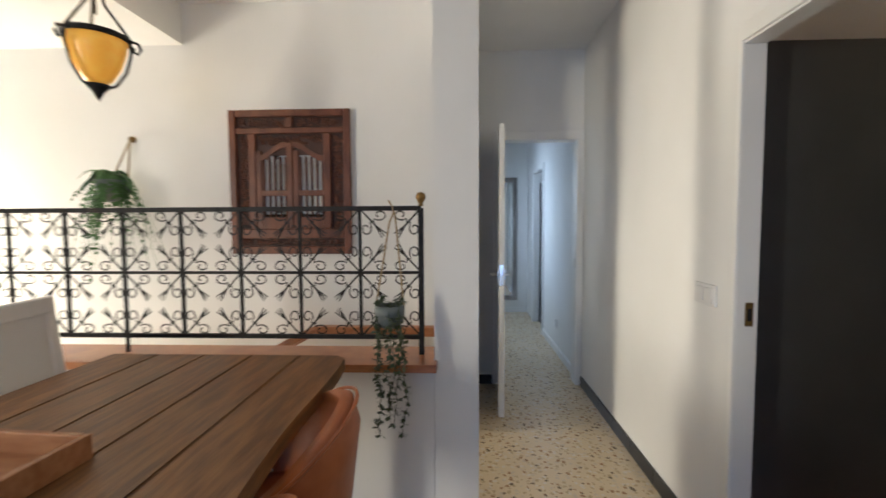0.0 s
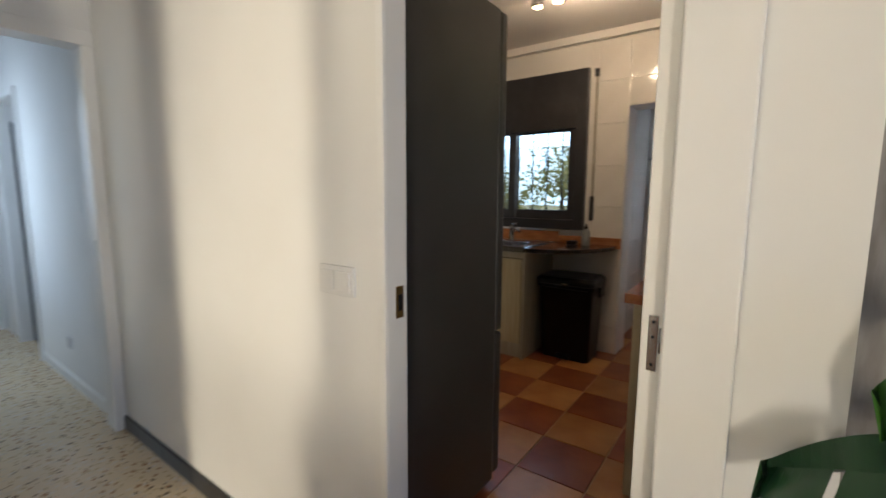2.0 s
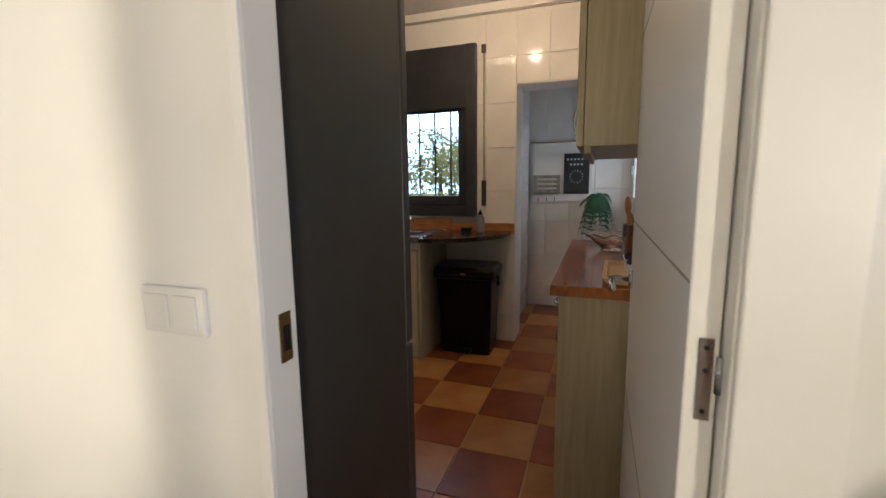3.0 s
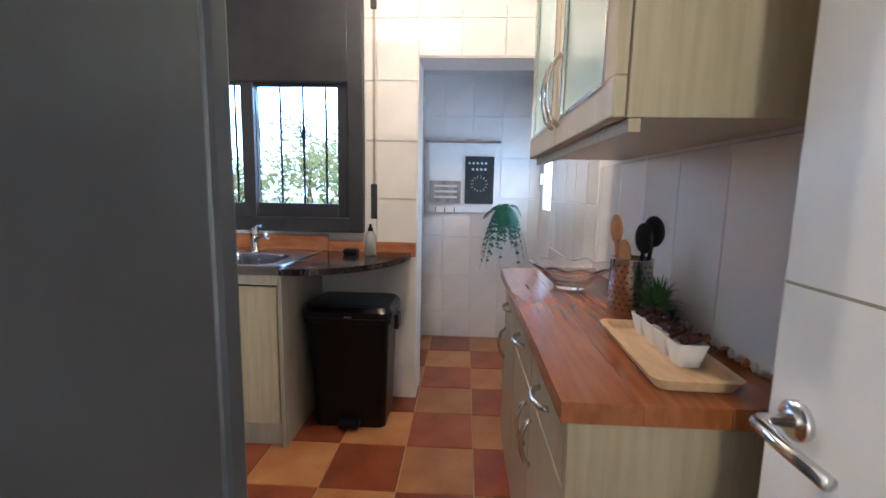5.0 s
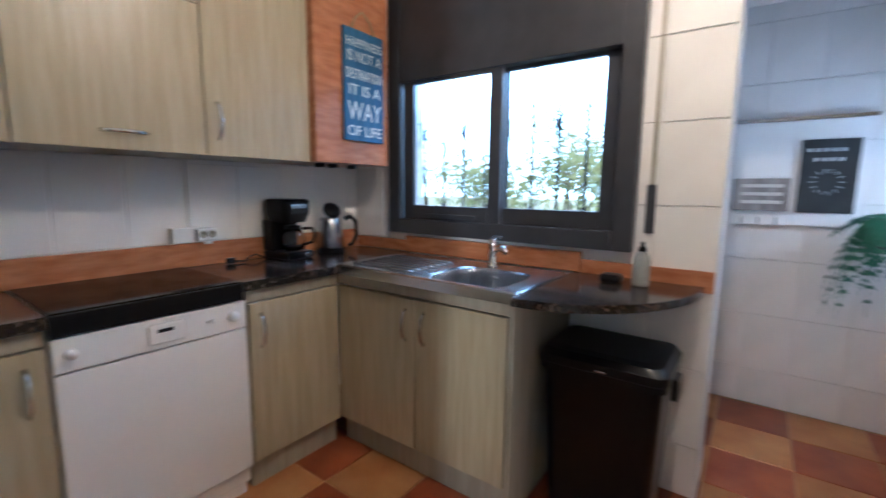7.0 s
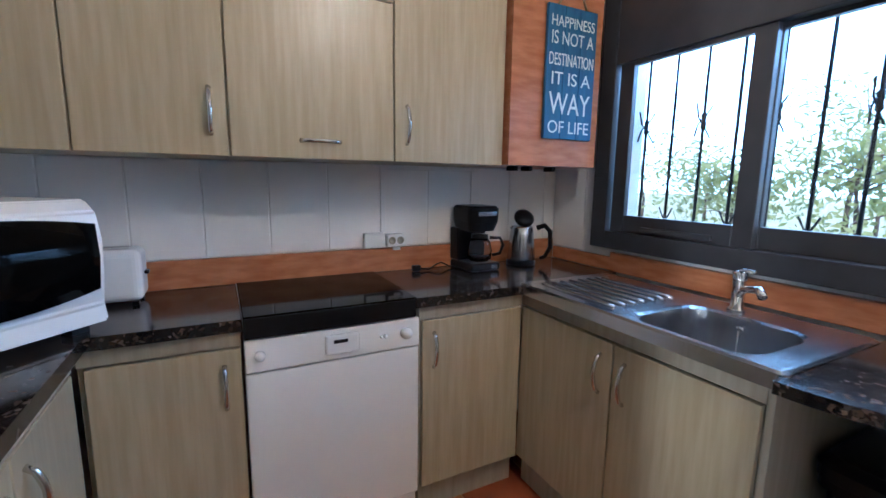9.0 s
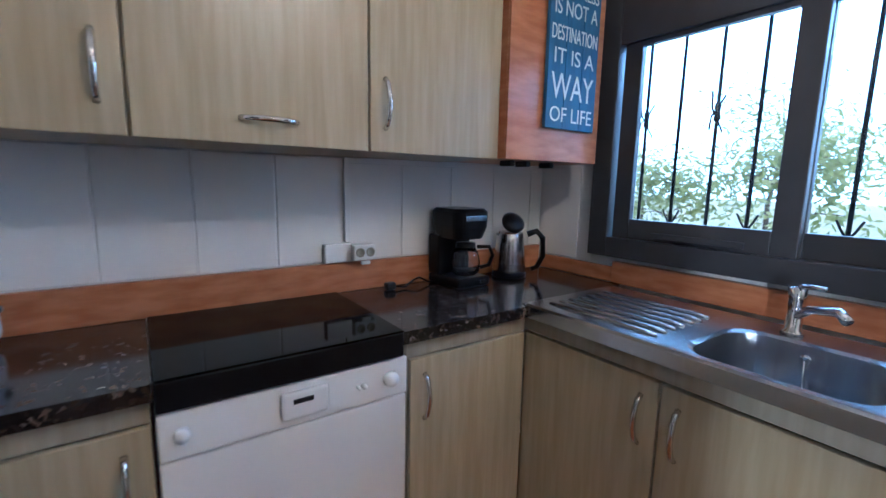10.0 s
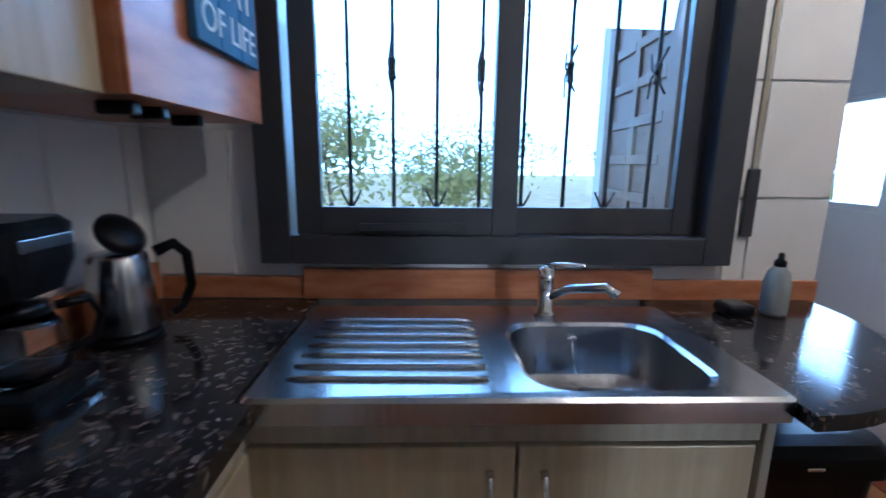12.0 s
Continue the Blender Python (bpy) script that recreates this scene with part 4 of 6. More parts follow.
# dining table of thick oak planks
tb = thing("dining_table", (-0.9, 1.25, 0), "long dark oak dining table with a plank top", "table")
edges = [-1.31, -1.1, -0.89, -0.68, -0.47, -0.25]
for k, (a, b) in enumerate(zip(edges, edges[1:])):
    bm = bmesh.new()
    if k < 4:
        prism(bm, [(a + 0.0015, 0.05), (b - 0.0015, 0.05), (b - 0.0015, 2.275), (a + 0.0015, 2.275)], 0.735, 0.79)
    else:
        side = [(b + 0.018 * math.sin(2.1 * y) + 0.008 * math.sin(7 * y), y) for y in [0.05 + 0.1 * i for i in range(22)]]
        prism(bm, [(a + 0.0015, 0.05)] + side + [(b - 0.02, 2.24), (b - 0.06, 2.275), (a + 0.0015, 2.275)], 0.735, 0.79)
    bmesh.ops.bevel(bm, geom=[e for e in bm.edges if abs(e.verts[0].co.z - e.verts[1].co.z) < 1e-4], offset=0.004, segments=2, affect="EDGES")
    part("plank", bm, M_TABLE, tb)
for y in (0.45, 1.9):
    for x in (-1.1, -0.5):
        box("leg", M_IRON, tb, x - 0.04, x + 0.04, y - 0.04, y + 0.04, 0, 0.734, 0.004)
    box("foot_bar", M_IRON, tb, -1.06, -0.54, y - 0.03, y + 0.03, 0.0, 0.04, 0.003)

# wooden tray on the table
tr = thing("wooden_tray", (-1.1, 1.2, 0.79), "pine tray with raised sides on the table", "tray")
tm = pose(-0.95, 1.2, 0.791, 0, 0, -4)
box("base", M_TRAY, tr, -0.25, 0.25, -0.24, 0.24, 0, 0.012, 0.002, m=tm)
for b in ((-0.25, 0.25, 0.24, 0.257), (-0.25, 0.25, -0.257, -0.24), (0.25, 0.267, -0.257, 0.257), (-0.267, -0.25, -0.257, 0.257)):
    box("side", M_TRAY, tr, b[0], b[1], b[2], b[3], 0, 0.062, 0.003, m=tm)


def tub_chair(x, y, turn):
    ch = thing("dining_chair", (x, y, 0), "cognac leather tub chair at the table", "chair", "chairs at the table")
    m = pose(x, y, 0, 0, 0, turn)
    bm = bmesh.new()
    n = 22
    outer, inner = [], []
    for k in range(n + 1):
        a = radians(-100 + 200 * k / n)
        h = 0.56 + 0.25 * max(math.cos(a * 0.75), 0) ** 1.3
        rows_o, rows_i = [], []
        for j in range(6):
            u = j / 5
            z = 0.44 + (h - 0.44) * u
            r = 0.235 + 0.045 * u - 0.03 * (u > 0.9)
            rows_o.append(bm.verts.new((r * math.cos(a), r * math.sin(a) * 1.05, z)))
            rows_i.append(bm.verts.new(((r - 0.05 + 0.012 * (u > 0.9)) * math.cos(a), (r - 0.05 + 0.012 * (u > 0.9)) * math.sin(a) * 1.05, z + (0.012 if u > 0.9 else 0))))
        outer.append(rows_o)
        inner.append(rows_i)
    for k in range(n):
        for j in range(5):
            bm.faces.new((outer[k][j], outer[k + 1][j], outer[k + 1][j + 1], outer[k][j + 1]))
            bm.faces.new((inner[k + 1][j], inner[k][j], inner[k][j + 1], inner[k + 1][j + 1]))
        bm.faces.new((outer[k][5], outer[k + 1][5], inner[k + 1][5], inner[k][5]))
        bm.faces.new((outer[k + 1][0], outer[k][0], inner[k][0], inner[k + 1][0]))
    for k in (0, n):
        for j in range(5):
            bm.faces.new((outer[k][j], outer[k][j + 1], inner[k][j + 1], inner[k][j]))
    bmesh.ops.recalc_face_normals(bm, faces=bm.faces)
    bmesh.ops.transform(bm, matrix=m, verts=bm.verts)
    back = part("backrest", bm, M_LEATHER, ch, smooth=True)
    bm = bmesh.new()
    tube(bm, [m @ Vector((0.262 * math.cos(radians(a)), 0.275 * math.sin(radians(a)), 0.565 + 0.25 * max(math.cos(radians(a) * 0.75), 0) ** 1.3)) for a in range(-96, 97, 8)], 0.006, 6)
    part("piping", bm, M_LEATHER, back, smooth=True)
    bm = bmesh.new()
    lathe(bm, [(0.0, 0.40), (0.21, 0.40), (0.235, 0.43), (0.225, 0.475), (0.15, 0.49), (0, 0.493)], (0, 0, 0), 24)
    bmesh.ops.transform(bm, matrix=m, verts=bm.verts)
    part("seat", bm, M_LEATHER, ch, smooth=True)
    for sx, sy in ((1, 1), (1, -1), (-1, 1), (-1, -1)):
        rod("leg", M_IRON, ch, [m @ Vector((0.14 * sx, 0.14 * sy, 0.41)), m @ Vector((0.2 * sx, 0.2 * sy, 0.0))], 0.011, 8)
    return ch


tub_chair(-0.36, 1.72, 14)
tub_chair(-0.33, 1.14, 6)

# white chair on the far side of the table
wc = thing("white_chair", (-1.6, 1.98, 0), "white painted wooden chair with a panelled back", "chair")
wm = pose(-1.39, 1.98, 0, 0, -6, 8)
box("back_panel", M_PAINT, wc, -0.018, 0.018, -0.21, 0.21, 0.5, 1.03, 0.006, m=wm)
for b in ((-0.25, -0.2, 0.45, 1.05), (0.2, 0.25, 0.45, 1.05)):
    box("back_stile", M_PAINT, wc, -0.024, 0.024, b[0], b[1], b[2], b[3], 0.006, m=wm)
box("back_rail", M_PAINT, wc, -0.026, 0.026, -0.25, 0.25, 0.99, 1.06, 0.008, m=wm)
box("seat", M_PAINT, wc, -0.46, 0.02, -0.24, 0.24, 0.42, 0.455, 0.006, m=pose(-1.39, 1.98, 0, 0, 0, 8))
for a in (-0.43, -0.01):
    for b in (-0.2, 0.2):
        box("leg", M_PAINT, wc, a - 0.02, a + 0.02, b - 0.02, b + 0.02, 0, 0.42, 0.004, m=pose(-1.39, 1.98, 0, 0, 0, 8))

# pendant lamp
pl = thing("pendant_lamp", (-1.31, 2.3, 2.75), "lit amber glass bowl pendant in a black iron scroll frame", "pendant lamp")
LX, LY, LZ = -1.34, 2.3, 1.955
bowl_ = turned("shade", M_AMBER, pl, [(0.024, 0.0), (0.055, 0.025), (0.086, 0.08), (0.108, 0.15), (0.116, 0.2), (0.108, 0.2), (0.098, 0.15), (0.077, 0.08), (0.046, 0.032), (0.016, 0.01)], (LX, LY, LZ), 32, "glowing amber glass bowl")
turned("ring", M_IRON, pl, [(0.119, 0), (0.124, 0.004), (0.124, 0.02), (0.119, 0.024), (0.117, 0.012)], (LX, LY, LZ + 0.19), 32)
turned("finial", M_IRON, pl, [(0, -0.05), (0.012, -0.03), (0.02, -0.012), (0.04, 0.01), (0.045, 0.022), (0.02, 0.028), (0, 0.028)], (LX, LY, LZ - 0.02), 18)
for k in range(3):
    a = radians(20 + 120 * k)
    c, s = math.cos(a), math.sin(a)
    P = lambda r, z: (LX + 0.83 * r * c, LY + 0.83 * r * s, LZ + z)
    rod("strut", M_IRON, pl, [P(0.012, -0.02), P(0.08, 0.0), P(0.13, 0.06), P(0.155, 0.14), P(0.155, 0.2)], 0.006, 7)
    rod("scroll", M_IRON, pl, [P(0.15, 0.2), P(0.19, 0.19), P(0.2, 0.165), P(0.185, 0.145), P(0.165, 0.155), P(0.17, 0.172)], 0.006, 7)
    rod("arm", M_IRON, pl, [P(0.15, 0.205), P(0.1, 0.27), P(0.045, 0.34), P(0.03, 0.42), P(0.05, 0.47), P(0.085, 0.46), P(0.085, 0.43), P(0.065, 0.425)], 0.006, 7)
rod("stem", M_IRON, pl, [(LX, LY, LZ + 0.3), (LX, LY, 2.75)], 0.009, 8)
turned("canopy", M_IRON, pl, [(0.01, -0.03), (0.04, -0.02), (0.055, -0.001), (0, -0.001)], (LX, LY, 2.75), 20)
turned("bulb", M_BULB, pl, [(0, 0), (0.022, 0.012), (0.03, 0.04), (0.015, 0.08), (0, 0.085)], (LX, LY, LZ + 0.1), 14)
bl = new("pendant_light", bpy.data.lights.new("pendant_light", "POINT"))
bl.data.energy, bl.data.color, bl.data.shadow_soft_size = 5, (1.0, 0.7, 0.32), 0.05
bl.location = (LX, LY, LZ + 0.24)

# carved shutter panel on the stairwell wall
cp = thing("carved_panel", (-0.86, 3.2, 1.16), "carved dark teak window panel hung on the wall", "wall panel")
PX0, PX1, PZ0, PZ1, PY = -1.25, -0.472, 1.165, 2.075, 3.218
# sheet behind the openwork, coloured dark for the shade in its recesses
box("backing", M_CARVED_SHADE, cp, PX0 + 0.01, PX1 - 0.01, PY - 0.016, PY, PZ0 + 0.01, PZ1 - 0.01, 0)
for b in ((PX0, PX0 + 0.045, PZ0, PZ1), (PX1 - 0.045, PX1, PZ0, PZ1), (PX0 + 0.045, PX1 - 0.045, PZ1 - 0.045, PZ1), (PX0 + 0.045, PX1 - 0.045, PZ0, PZ0 + 0.05), (PX0 + 0.045, PX1 - 0.045, 1.925, 1.962), (PX0 + 0.045, PX1 - 0.045, 1.265, 1.325), (PX0 + 0.125, PX0 + 0.172, 1.325, 1.925), (PX1 - 0.172, PX1 - 0.125, 1.325, 1.925), (-0.881, -0.841, 1.325, 1.87), (-0.885, -0.837, 1.962, 2.03)):
    box("frame_member", M_CARVED, cp, b[0], b[1], PY - 0.042, PY - 0.014, b[2], b[3], 0.006)
rng = random.Random(4)
for x0, x1, z0, z1 in ((PX0 + 0.05, -0.89, 1.967, 2.025), (-0.832, PX1 - 0.05, 1.967, 2.025), (PX0 + 0.05, PX1 - 0.05, 1.22, 1.26), (PX0 + 0.052, PX0 + 0.12, 1.335, 1.915), (PX1 - 0.12, PX1 - 0.052, 1.335, 1.915), (PX0 + 0.18, PX1 - 0.18, 1.85, 1.92)):
    bm = bmesh.new()
    w, h = x1 - x0, z1 - z0
    for k in range(int(w * h / 0.00042)):
        cx, cz = rng.uniform(x0 + 0.012, x1 - 0.012), rng.uniform(z0 + 0.01, z1 - 0.01)
        a0, r, s = rng.uniform(0, 6.28), rng.uniform(0.009, 0.02), rng.choice((-1, 1))
        tube(bm, [(min(max(cx + r * (1 - i * 0.13) * math.cos(a0 + s * i * 0.8), x0), x1), PY - 0.02, min(max(cz + r * (1 - i * 0.13) * math.sin(a0 + s * i * 0.8), z0), z1)) for i in range(6)], 0.004, 5, 0.002)
    part("carving", bm, M_CARVED, cp, "openwork carved scrolls", smooth=True)["kind"] = "stuff"
for x0, x1 in ((PX0 + 0.172, -0.881), (-0.841, PX1 - 0.172)):
    sh = box("shutter_frame", M_CARVED, cp, x0, x0 + 0.035, PY - 0.036, PY - 0.014, 1.325, 1.82, 0.004)
    box("rail", M_CARVED, sh, x0 + 0.035, x1 - 0.001, PY - 0.036, PY - 0.014, 1.325, 1.4, 0.004)
    box("rail", M_CARVED, sh, x0 + 0.035, x1 - 0.001, PY - 0.036, PY - 0.014, 1.535, 1.57, 0.004)
    box("mirror", M_MIRROR, sh, x0 + 0.035, x1 - 0.001, PY - 0.02, PY - 0.017, 1.4, 1.79, 0)
    mid = PX0 + 0.172 if x0 < -0.9 else PX1 - 0.172
    bm = bmesh.new()
    top = [(x0 + (x1 - x0) * i / 8, 1.75 + 0.09 * (1 - math.cos(math.pi * (i / 8 if x0 < -0.9 else 1 - i / 8))) / 2) for i in range(9)]
    vs = [bm.verts.new((x, PY - 0.036, z)) for x, z in top] + [bm.verts.new((x, PY - 0.036, z + 0.035)) for x, z in top[::-1]]
    f = bm.faces.new(vs)
    ex = bmesh.ops.extrude_face_region(bm, geom=[f])
    bmesh.ops.translate(bm, verts=[v for v in ex["geom"] if isinstance(v, bmesh.types.BMVert)], vec=(0, 0.02, 0))
    bmesh.ops.recalc_face_normals(bm, faces=bm.faces)
    part("arched_rail", bm, M_CARVED, sh)
    for k in range(5):
        x = x0 + 0.045 + (x1 - x0 - 0.055) * k / 4
        rod("spindle", M_CARVED, sh, [(x, PY - 0.028, 1.4), (x, PY - 0.028, 1.78)], 0.005, 6)


def frond(bm, base, d, length, droop, width, seedv, leaves=14):
    """A drooping fern frond: a rib with paired leaflets."""
    rr = random.Random(seedv)
    d = Vector(d).normalized()
    pts = []
    for i in range(leaves + 1):
        u = i / leaves
        pts.append(Vector(base) + d * length * u + Vector((0, 0, -1)) * droop * u * u * length)
    tube(bm, pts, 0.0022, 4, 0.0008)
    for i in range(1, leaves):
        u = i / leaves
        t = (pts[i + 1] - pts[i - 1]).normalized()
        side = t.cross(Vector((0, 0, 1)))
        if side.length < 0.1:
            side = t.cross(Vector((1, 0, 0)))
        side.normalize()
        w = width * math.sin(math.pi * (0.12 + 0.86 * u)) ** 0.7
        for s in (-1, 1):
            tip = pts[i] + side * s * w + t * w * 0.45 + Vector((0, 0, -0.25 * w + rr.uniform(-0.004, 0.004)))
            e = t * length / leaves * 0.42
            a, b, c = bm.verts.new(pts[i] - e), bm.verts.new(tip), bm.verts.new(pts[i] + e)
            m1 = bm.verts.new((pts[i] - e + tip) / 2 - e * 0.6 + Vector((0, 0, 0.003)))
            bm.faces.new((a, m1, b, c))


def fern(name, label, at, n, length, width, droop, material, up=0.5, squash=1.0, seedv=1):
    pf = thing(name, at, label, "plant")
    rr = random.Random(seedv)
    for k in range(n):
        a = 6.283 * k / n * 2.618 + rr.uniform(-0.3, 0.3)
        el = up * rr.uniform(0.1, 1.7)
        bm = bmesh.new()
        L = length * rr.uniform(0.65, 1.15)
        frond(bm, at, (math.cos(a), math.sin(a) * squash, el), L, droop * rr.uniform(0.5, 1.8), width, k, 13)
        part("frond", bm, material, pf)
    return pf


fp = fern("hanging_fern", "green fern in a hanging pot on the stairwell wall", (-1.93, 3.05, 1.64), 95, 0.25, 0.032, 1.7, M_FERN, 1.2, 0.6, 3)
turned("pot", M_CERAMIC, fp, [(0.05, 0), (0.09, 0.06), (0.1, 0.13), (0.09, 0.13), (0.08, 0.06), (0, 0.03)], (-1.93, 3.07, 1.5), 20)
rod("rope", M_ROPE, fp, [(-1.98, 3.1, 1.6), (-1.9, 3.19, 1.9)], 0.006, 6)
rod("rope", M_ROPE, fp, [(-1.86, 3.1, 1.6), (-1.9, 3.19, 1.9)], 0.006, 6)
turned("hook", M_BRASS, fp, [(0, 0), (0.02, 0), (0.02, 0.02), (0, 0.022)], (0, 0, 0), 14, m=pose(-1.9, 3.217, 1.905, 90, 0, 0))

# hanging pot with trailing ivy on the railing
iv = thing("trailing_plant", (-0.08, 2.27, 1.0), "grey ceramic hanging pot with trailing ivy", "plant")
turned("pot", M_CERAMIC, iv, [(0.035, 0), (0.055, 0.02), (0.063, 0.06), (0.062, 0.095), (0.054, 0.095), (0.05, 0.05), (0, 0.04)], (-0.08, 2.262, 0.915), 22)
rod("rope", M_ROPE, iv, [(-0.14, 2.262, 1.0), (-0.1, 2.4, 1.36), (-0.09, 2.445, 1.4), (-0.095, 2.455, 1.43), (-0.11, 2.44, 1.46)], 0.004, 6)
rod("rope", M_ROPE, iv, [(-0.02, 2.262, 1.0), (-0.07, 2.39, 1.36), (-0.085, 2.44, 1.41)], 0.004, 6)
rr = random.Random(9)
for k in range(9):
    a = rr.uniform(0, 6.28)
    x, y = -0.08 + 0.05 * math.cos(a), 2.255 + 0.045 * math.sin(a)
    ln = rr.uniform(0.1, 0.52) if k > 1 else 0.5
    pts = [Vector((-0.08, 2.26, 1.0)), Vector((x, min(y, 2.29), 1.03))]
    z = 1.0
    while z > 1.0 - ln:
        z -= 0.03
        x += rr.uniform(-0.01, 0.013)
        y = min(y + rr.uniform(-0.01, 0.004), 2.285)
        pts.append(Vector((x, y - 0.012, z)))
    vine = rod("vine", M_IVY, iv, pts, 0.002, 4)
    bm = bmesh.new()
    for p in pts[1:]:
        for _ in range(5):
            d = Vector((rr.uniform(-1, 1), rr.uniform(-0.9, 0.4), rr.uniform(-0.7, 0.5))).normalized()
            sd = d.cross(Vector((0.3, 0.4, 0.9))).normalized()
            L = rr.uniform(0.02, 0.036)
            v = [bm.verts.new(p), bm.verts.new(p + d * L * 0.5 + sd * L * 0.36), bm.verts.new(p + d * L), bm.verts.new(p + d * L * 0.5 - sd * L * 0.36)]
            bm.faces.new(v)
    part("leaves", bm, M_IVY, vine)

# monstera by the kitchen doorway
ms = thing("monstera", (0.98, 0.72, 0), "dark green monstera in a pot by the doorway", "plant")
turned("pot", M_CERAMIC, ms, [(0.1, 0), (0.13, 0.05), (0.15, 0.26), (0.16, 0.28), (0.145, 0.28), (0.135, 0.24), (0, 0.24)], (0.98, 0.72, 0), 26)


def monstera_leaf(at, tip, size, tilt):
    """A split leaf from stalk end to tip."""
    at, tip = Vector(at), Vector(tip)
    d = (tip - at).normalized()
    sd = d.cross(Vector((0, 0, 1))).normalized()
    nrm = sd.cross(d)
    bm = bmesh.new()
    L = (tip - at).length
    N = 28
    for s in (-1, 1):
        prev = None
        for i in range(N + 1):
            u = i / N
            w = size * (math.sin(math.pi * min(u * 0.96 + 0.1, 1)) ** 0.65) * (1 if u < 0.97 else 0.2)
            spine = at + d * L * u + nrm * (0.05 * math.sin(math.pi * u))
            mid = spine + sd * s * w * 0.55 + nrm * (0.025 + tilt * s * 0.02)
            out = spine + sd * s * w + nrm * (-0.03) + d * 0.02
            cut = i in (9, 15, 20)
            row = [bm.verts.new(spine), bm.verts.new(mid), bm.verts.new(out)]
            if prev:
                bm.faces.new((prev[0], prev[1], row[1], row[0]) if s > 0 else (prev[0], row[0], row[1], prev[1]))
                if not cut:
                    bm.faces.new((prev[1], prev[2], row[2], row[1]) if s > 0 else (prev[1], row[1], row[2], prev[2]))
            prev = row
    bmesh.ops.remove_doubles(bm, verts=bm.verts, dist=1e-4)
    return bm


for at, tip, size, tilt in (((1.07, 0.96, 0.965), (1.14, 1.255, 0.9), 0.095, 0.3), ((1.13, 0.93, 1.15), (1.15, 1.14, 1.03), 0.06, -0.5), ((1.05, 0.6, 1.1), (1.12, 0.3, 0.95), 0.12, 0.5), ((1.0, 0.6, 0.85), (1.05, 0.4, 0.7), 0.12, 0.2), ((1.05, 0.78, 0.8), (1.0, 1.0, 0.68), 0.1, 0.2)):
    rod("stalk", M_MONSTERA, ms, [(0.98, 0.72, 0.24), (0.98 + (at[0] - 0.98) * 0.4, 0.72 + (at[1] - 0.72) * 0.4, at[2] * 0.7), at], 0.007, 6, 0.004)
    part("leaf", monstera_leaf(at, tip, size, tilt), M_YOUNG if size < 0.08 else M_MONSTERA, ms, smooth=True)

# shabby cabinet behind the wall end
gc = thing("shabby_cabinet", (1.8, 0.93, 0), "weathered grey wooden cabinet against the wall", "cabinet")
box("body", M_GREYWOOD, gc, 1.38, 2.3, 0.74, 1.16, 0.06, 1.9, 0.006)
for k in range(4):
    box("plank", M_GREYWOOD, gc, 1.362, 1.379, 0.745 + k * 0.103, 0.845 + k * 0.103, 0.07, 1.89, 0.003)
for x in (1.42, 2.24):
    for y in (0.78, 1.1):
        box("foot", M_GREYWOOD, gc, x - 0.03, x + 0.03, y - 0.03, y + 0.03, 0, 0.06, 0.003)

# corridor mirror and the dark room door
mr_ = thing("wall_mirror", (0.97, 7.09, 0.2), "tall mirror in a grey wooden frame at the corridor end", "mirror")
box("glass", M_MIRROR, mr_, 0.72, 0.99, 7.078, 7.084, 0.26, 1.97, 0)
for b in ((0.65, 0.72, 0.19, 2.04), (0.99, 1.06, 0.19, 2.04), (0.72, 0.99, 1.97, 2.04), (0.72, 0.99, 0.19, 0.26)):
    box("frame", M_GREYWOOD, mr_, b[0], b[1], 7.06, 7.098, b[2], b[3], 0.006)
sdr = thing("side_room_door_frame", (1.28, 6.05, 0), "white frame of a door off the corridor", "door frame", kind="structure")
box("casing", M_PAINT, sdr, 1.2, 1.219, 5.74, 5.8, 0, 2.08, 0.003)
box("casing", M_PAINT, sdr, 1.2, 1.219, 6.45, 6.51, 0, 2.08, 0.003)
box("casing", M_PAINT, sdr, 1.2, 1.219, 5.8, 6.45, 2.03, 2.08, 0.003)
dk = thing("dark_wardrobe", (1.9, 6.5, 0), "dark wardrobe with blue panels in the side room", "wardrobe")
box("body", M_BLACK, dk, 1.3, 2.35, 6.38, 6.59, 0, 1.9, 0.005)
box("panel", M_BLUE, dk, 1.31, 2.33, 6.365, 6.379, 0.95, 1.25, 0.003)
out_ = thing("wall_socket", (1.21, 5.0, 0.3), "white wall socket low in the corridor", "socket")
box("plate", M_WHITE, out_, 1.208, 1.2195, 4.96, 5.04, 0.26, 0.34, 0.003)

# ---- kitchen small things ----
# microwave
mw = thing("microwave", (1.73, 3.7, 0.905), "silver-white microwave with a dark bowed door", "microwave")
mm = pose(1.71, 3.66, 0.905, 0, 0, 47) @ Matrix.Diagonal((1.15, 1.1, 1.26, 1))
bm = bmesh.new()
prof = [(-0.2, 0.02), (-0.19, 0.06), (-0.2, 0.12), (-0.205, 0.2), (-0.19, 0.26), (-0.16, 0.285), (0.17, 0.285), (0.18, 0.27), (0.18, 0.02)]
vsA = [bm.verts.new((-0.25, y, z)) for y, z in prof]
vsB = [bm.verts.new((0.25, y, z)) for y, z in prof]
bm.faces.new(vsA)
bm.faces.new(vsB[::-1])
for i in range(len(prof)):
    j = (i + 1) % len(prof)
    bm.faces.new((vsA[j], vsA[i], vsB[i], vsB[j]))
bmesh.ops.recalc_face_normals(bm, faces=bm.faces)
bmesh.ops.bevel(bm, geom=bm.edges[:], offset=0.006, segments=2, affect="EDGES")
bmesh.ops.transform(bm, matrix=mm, verts=bm.verts)
part("body", bm, M_WHITE, mw)
bm = bmesh.new()
gl_n = 16
rows_ = []
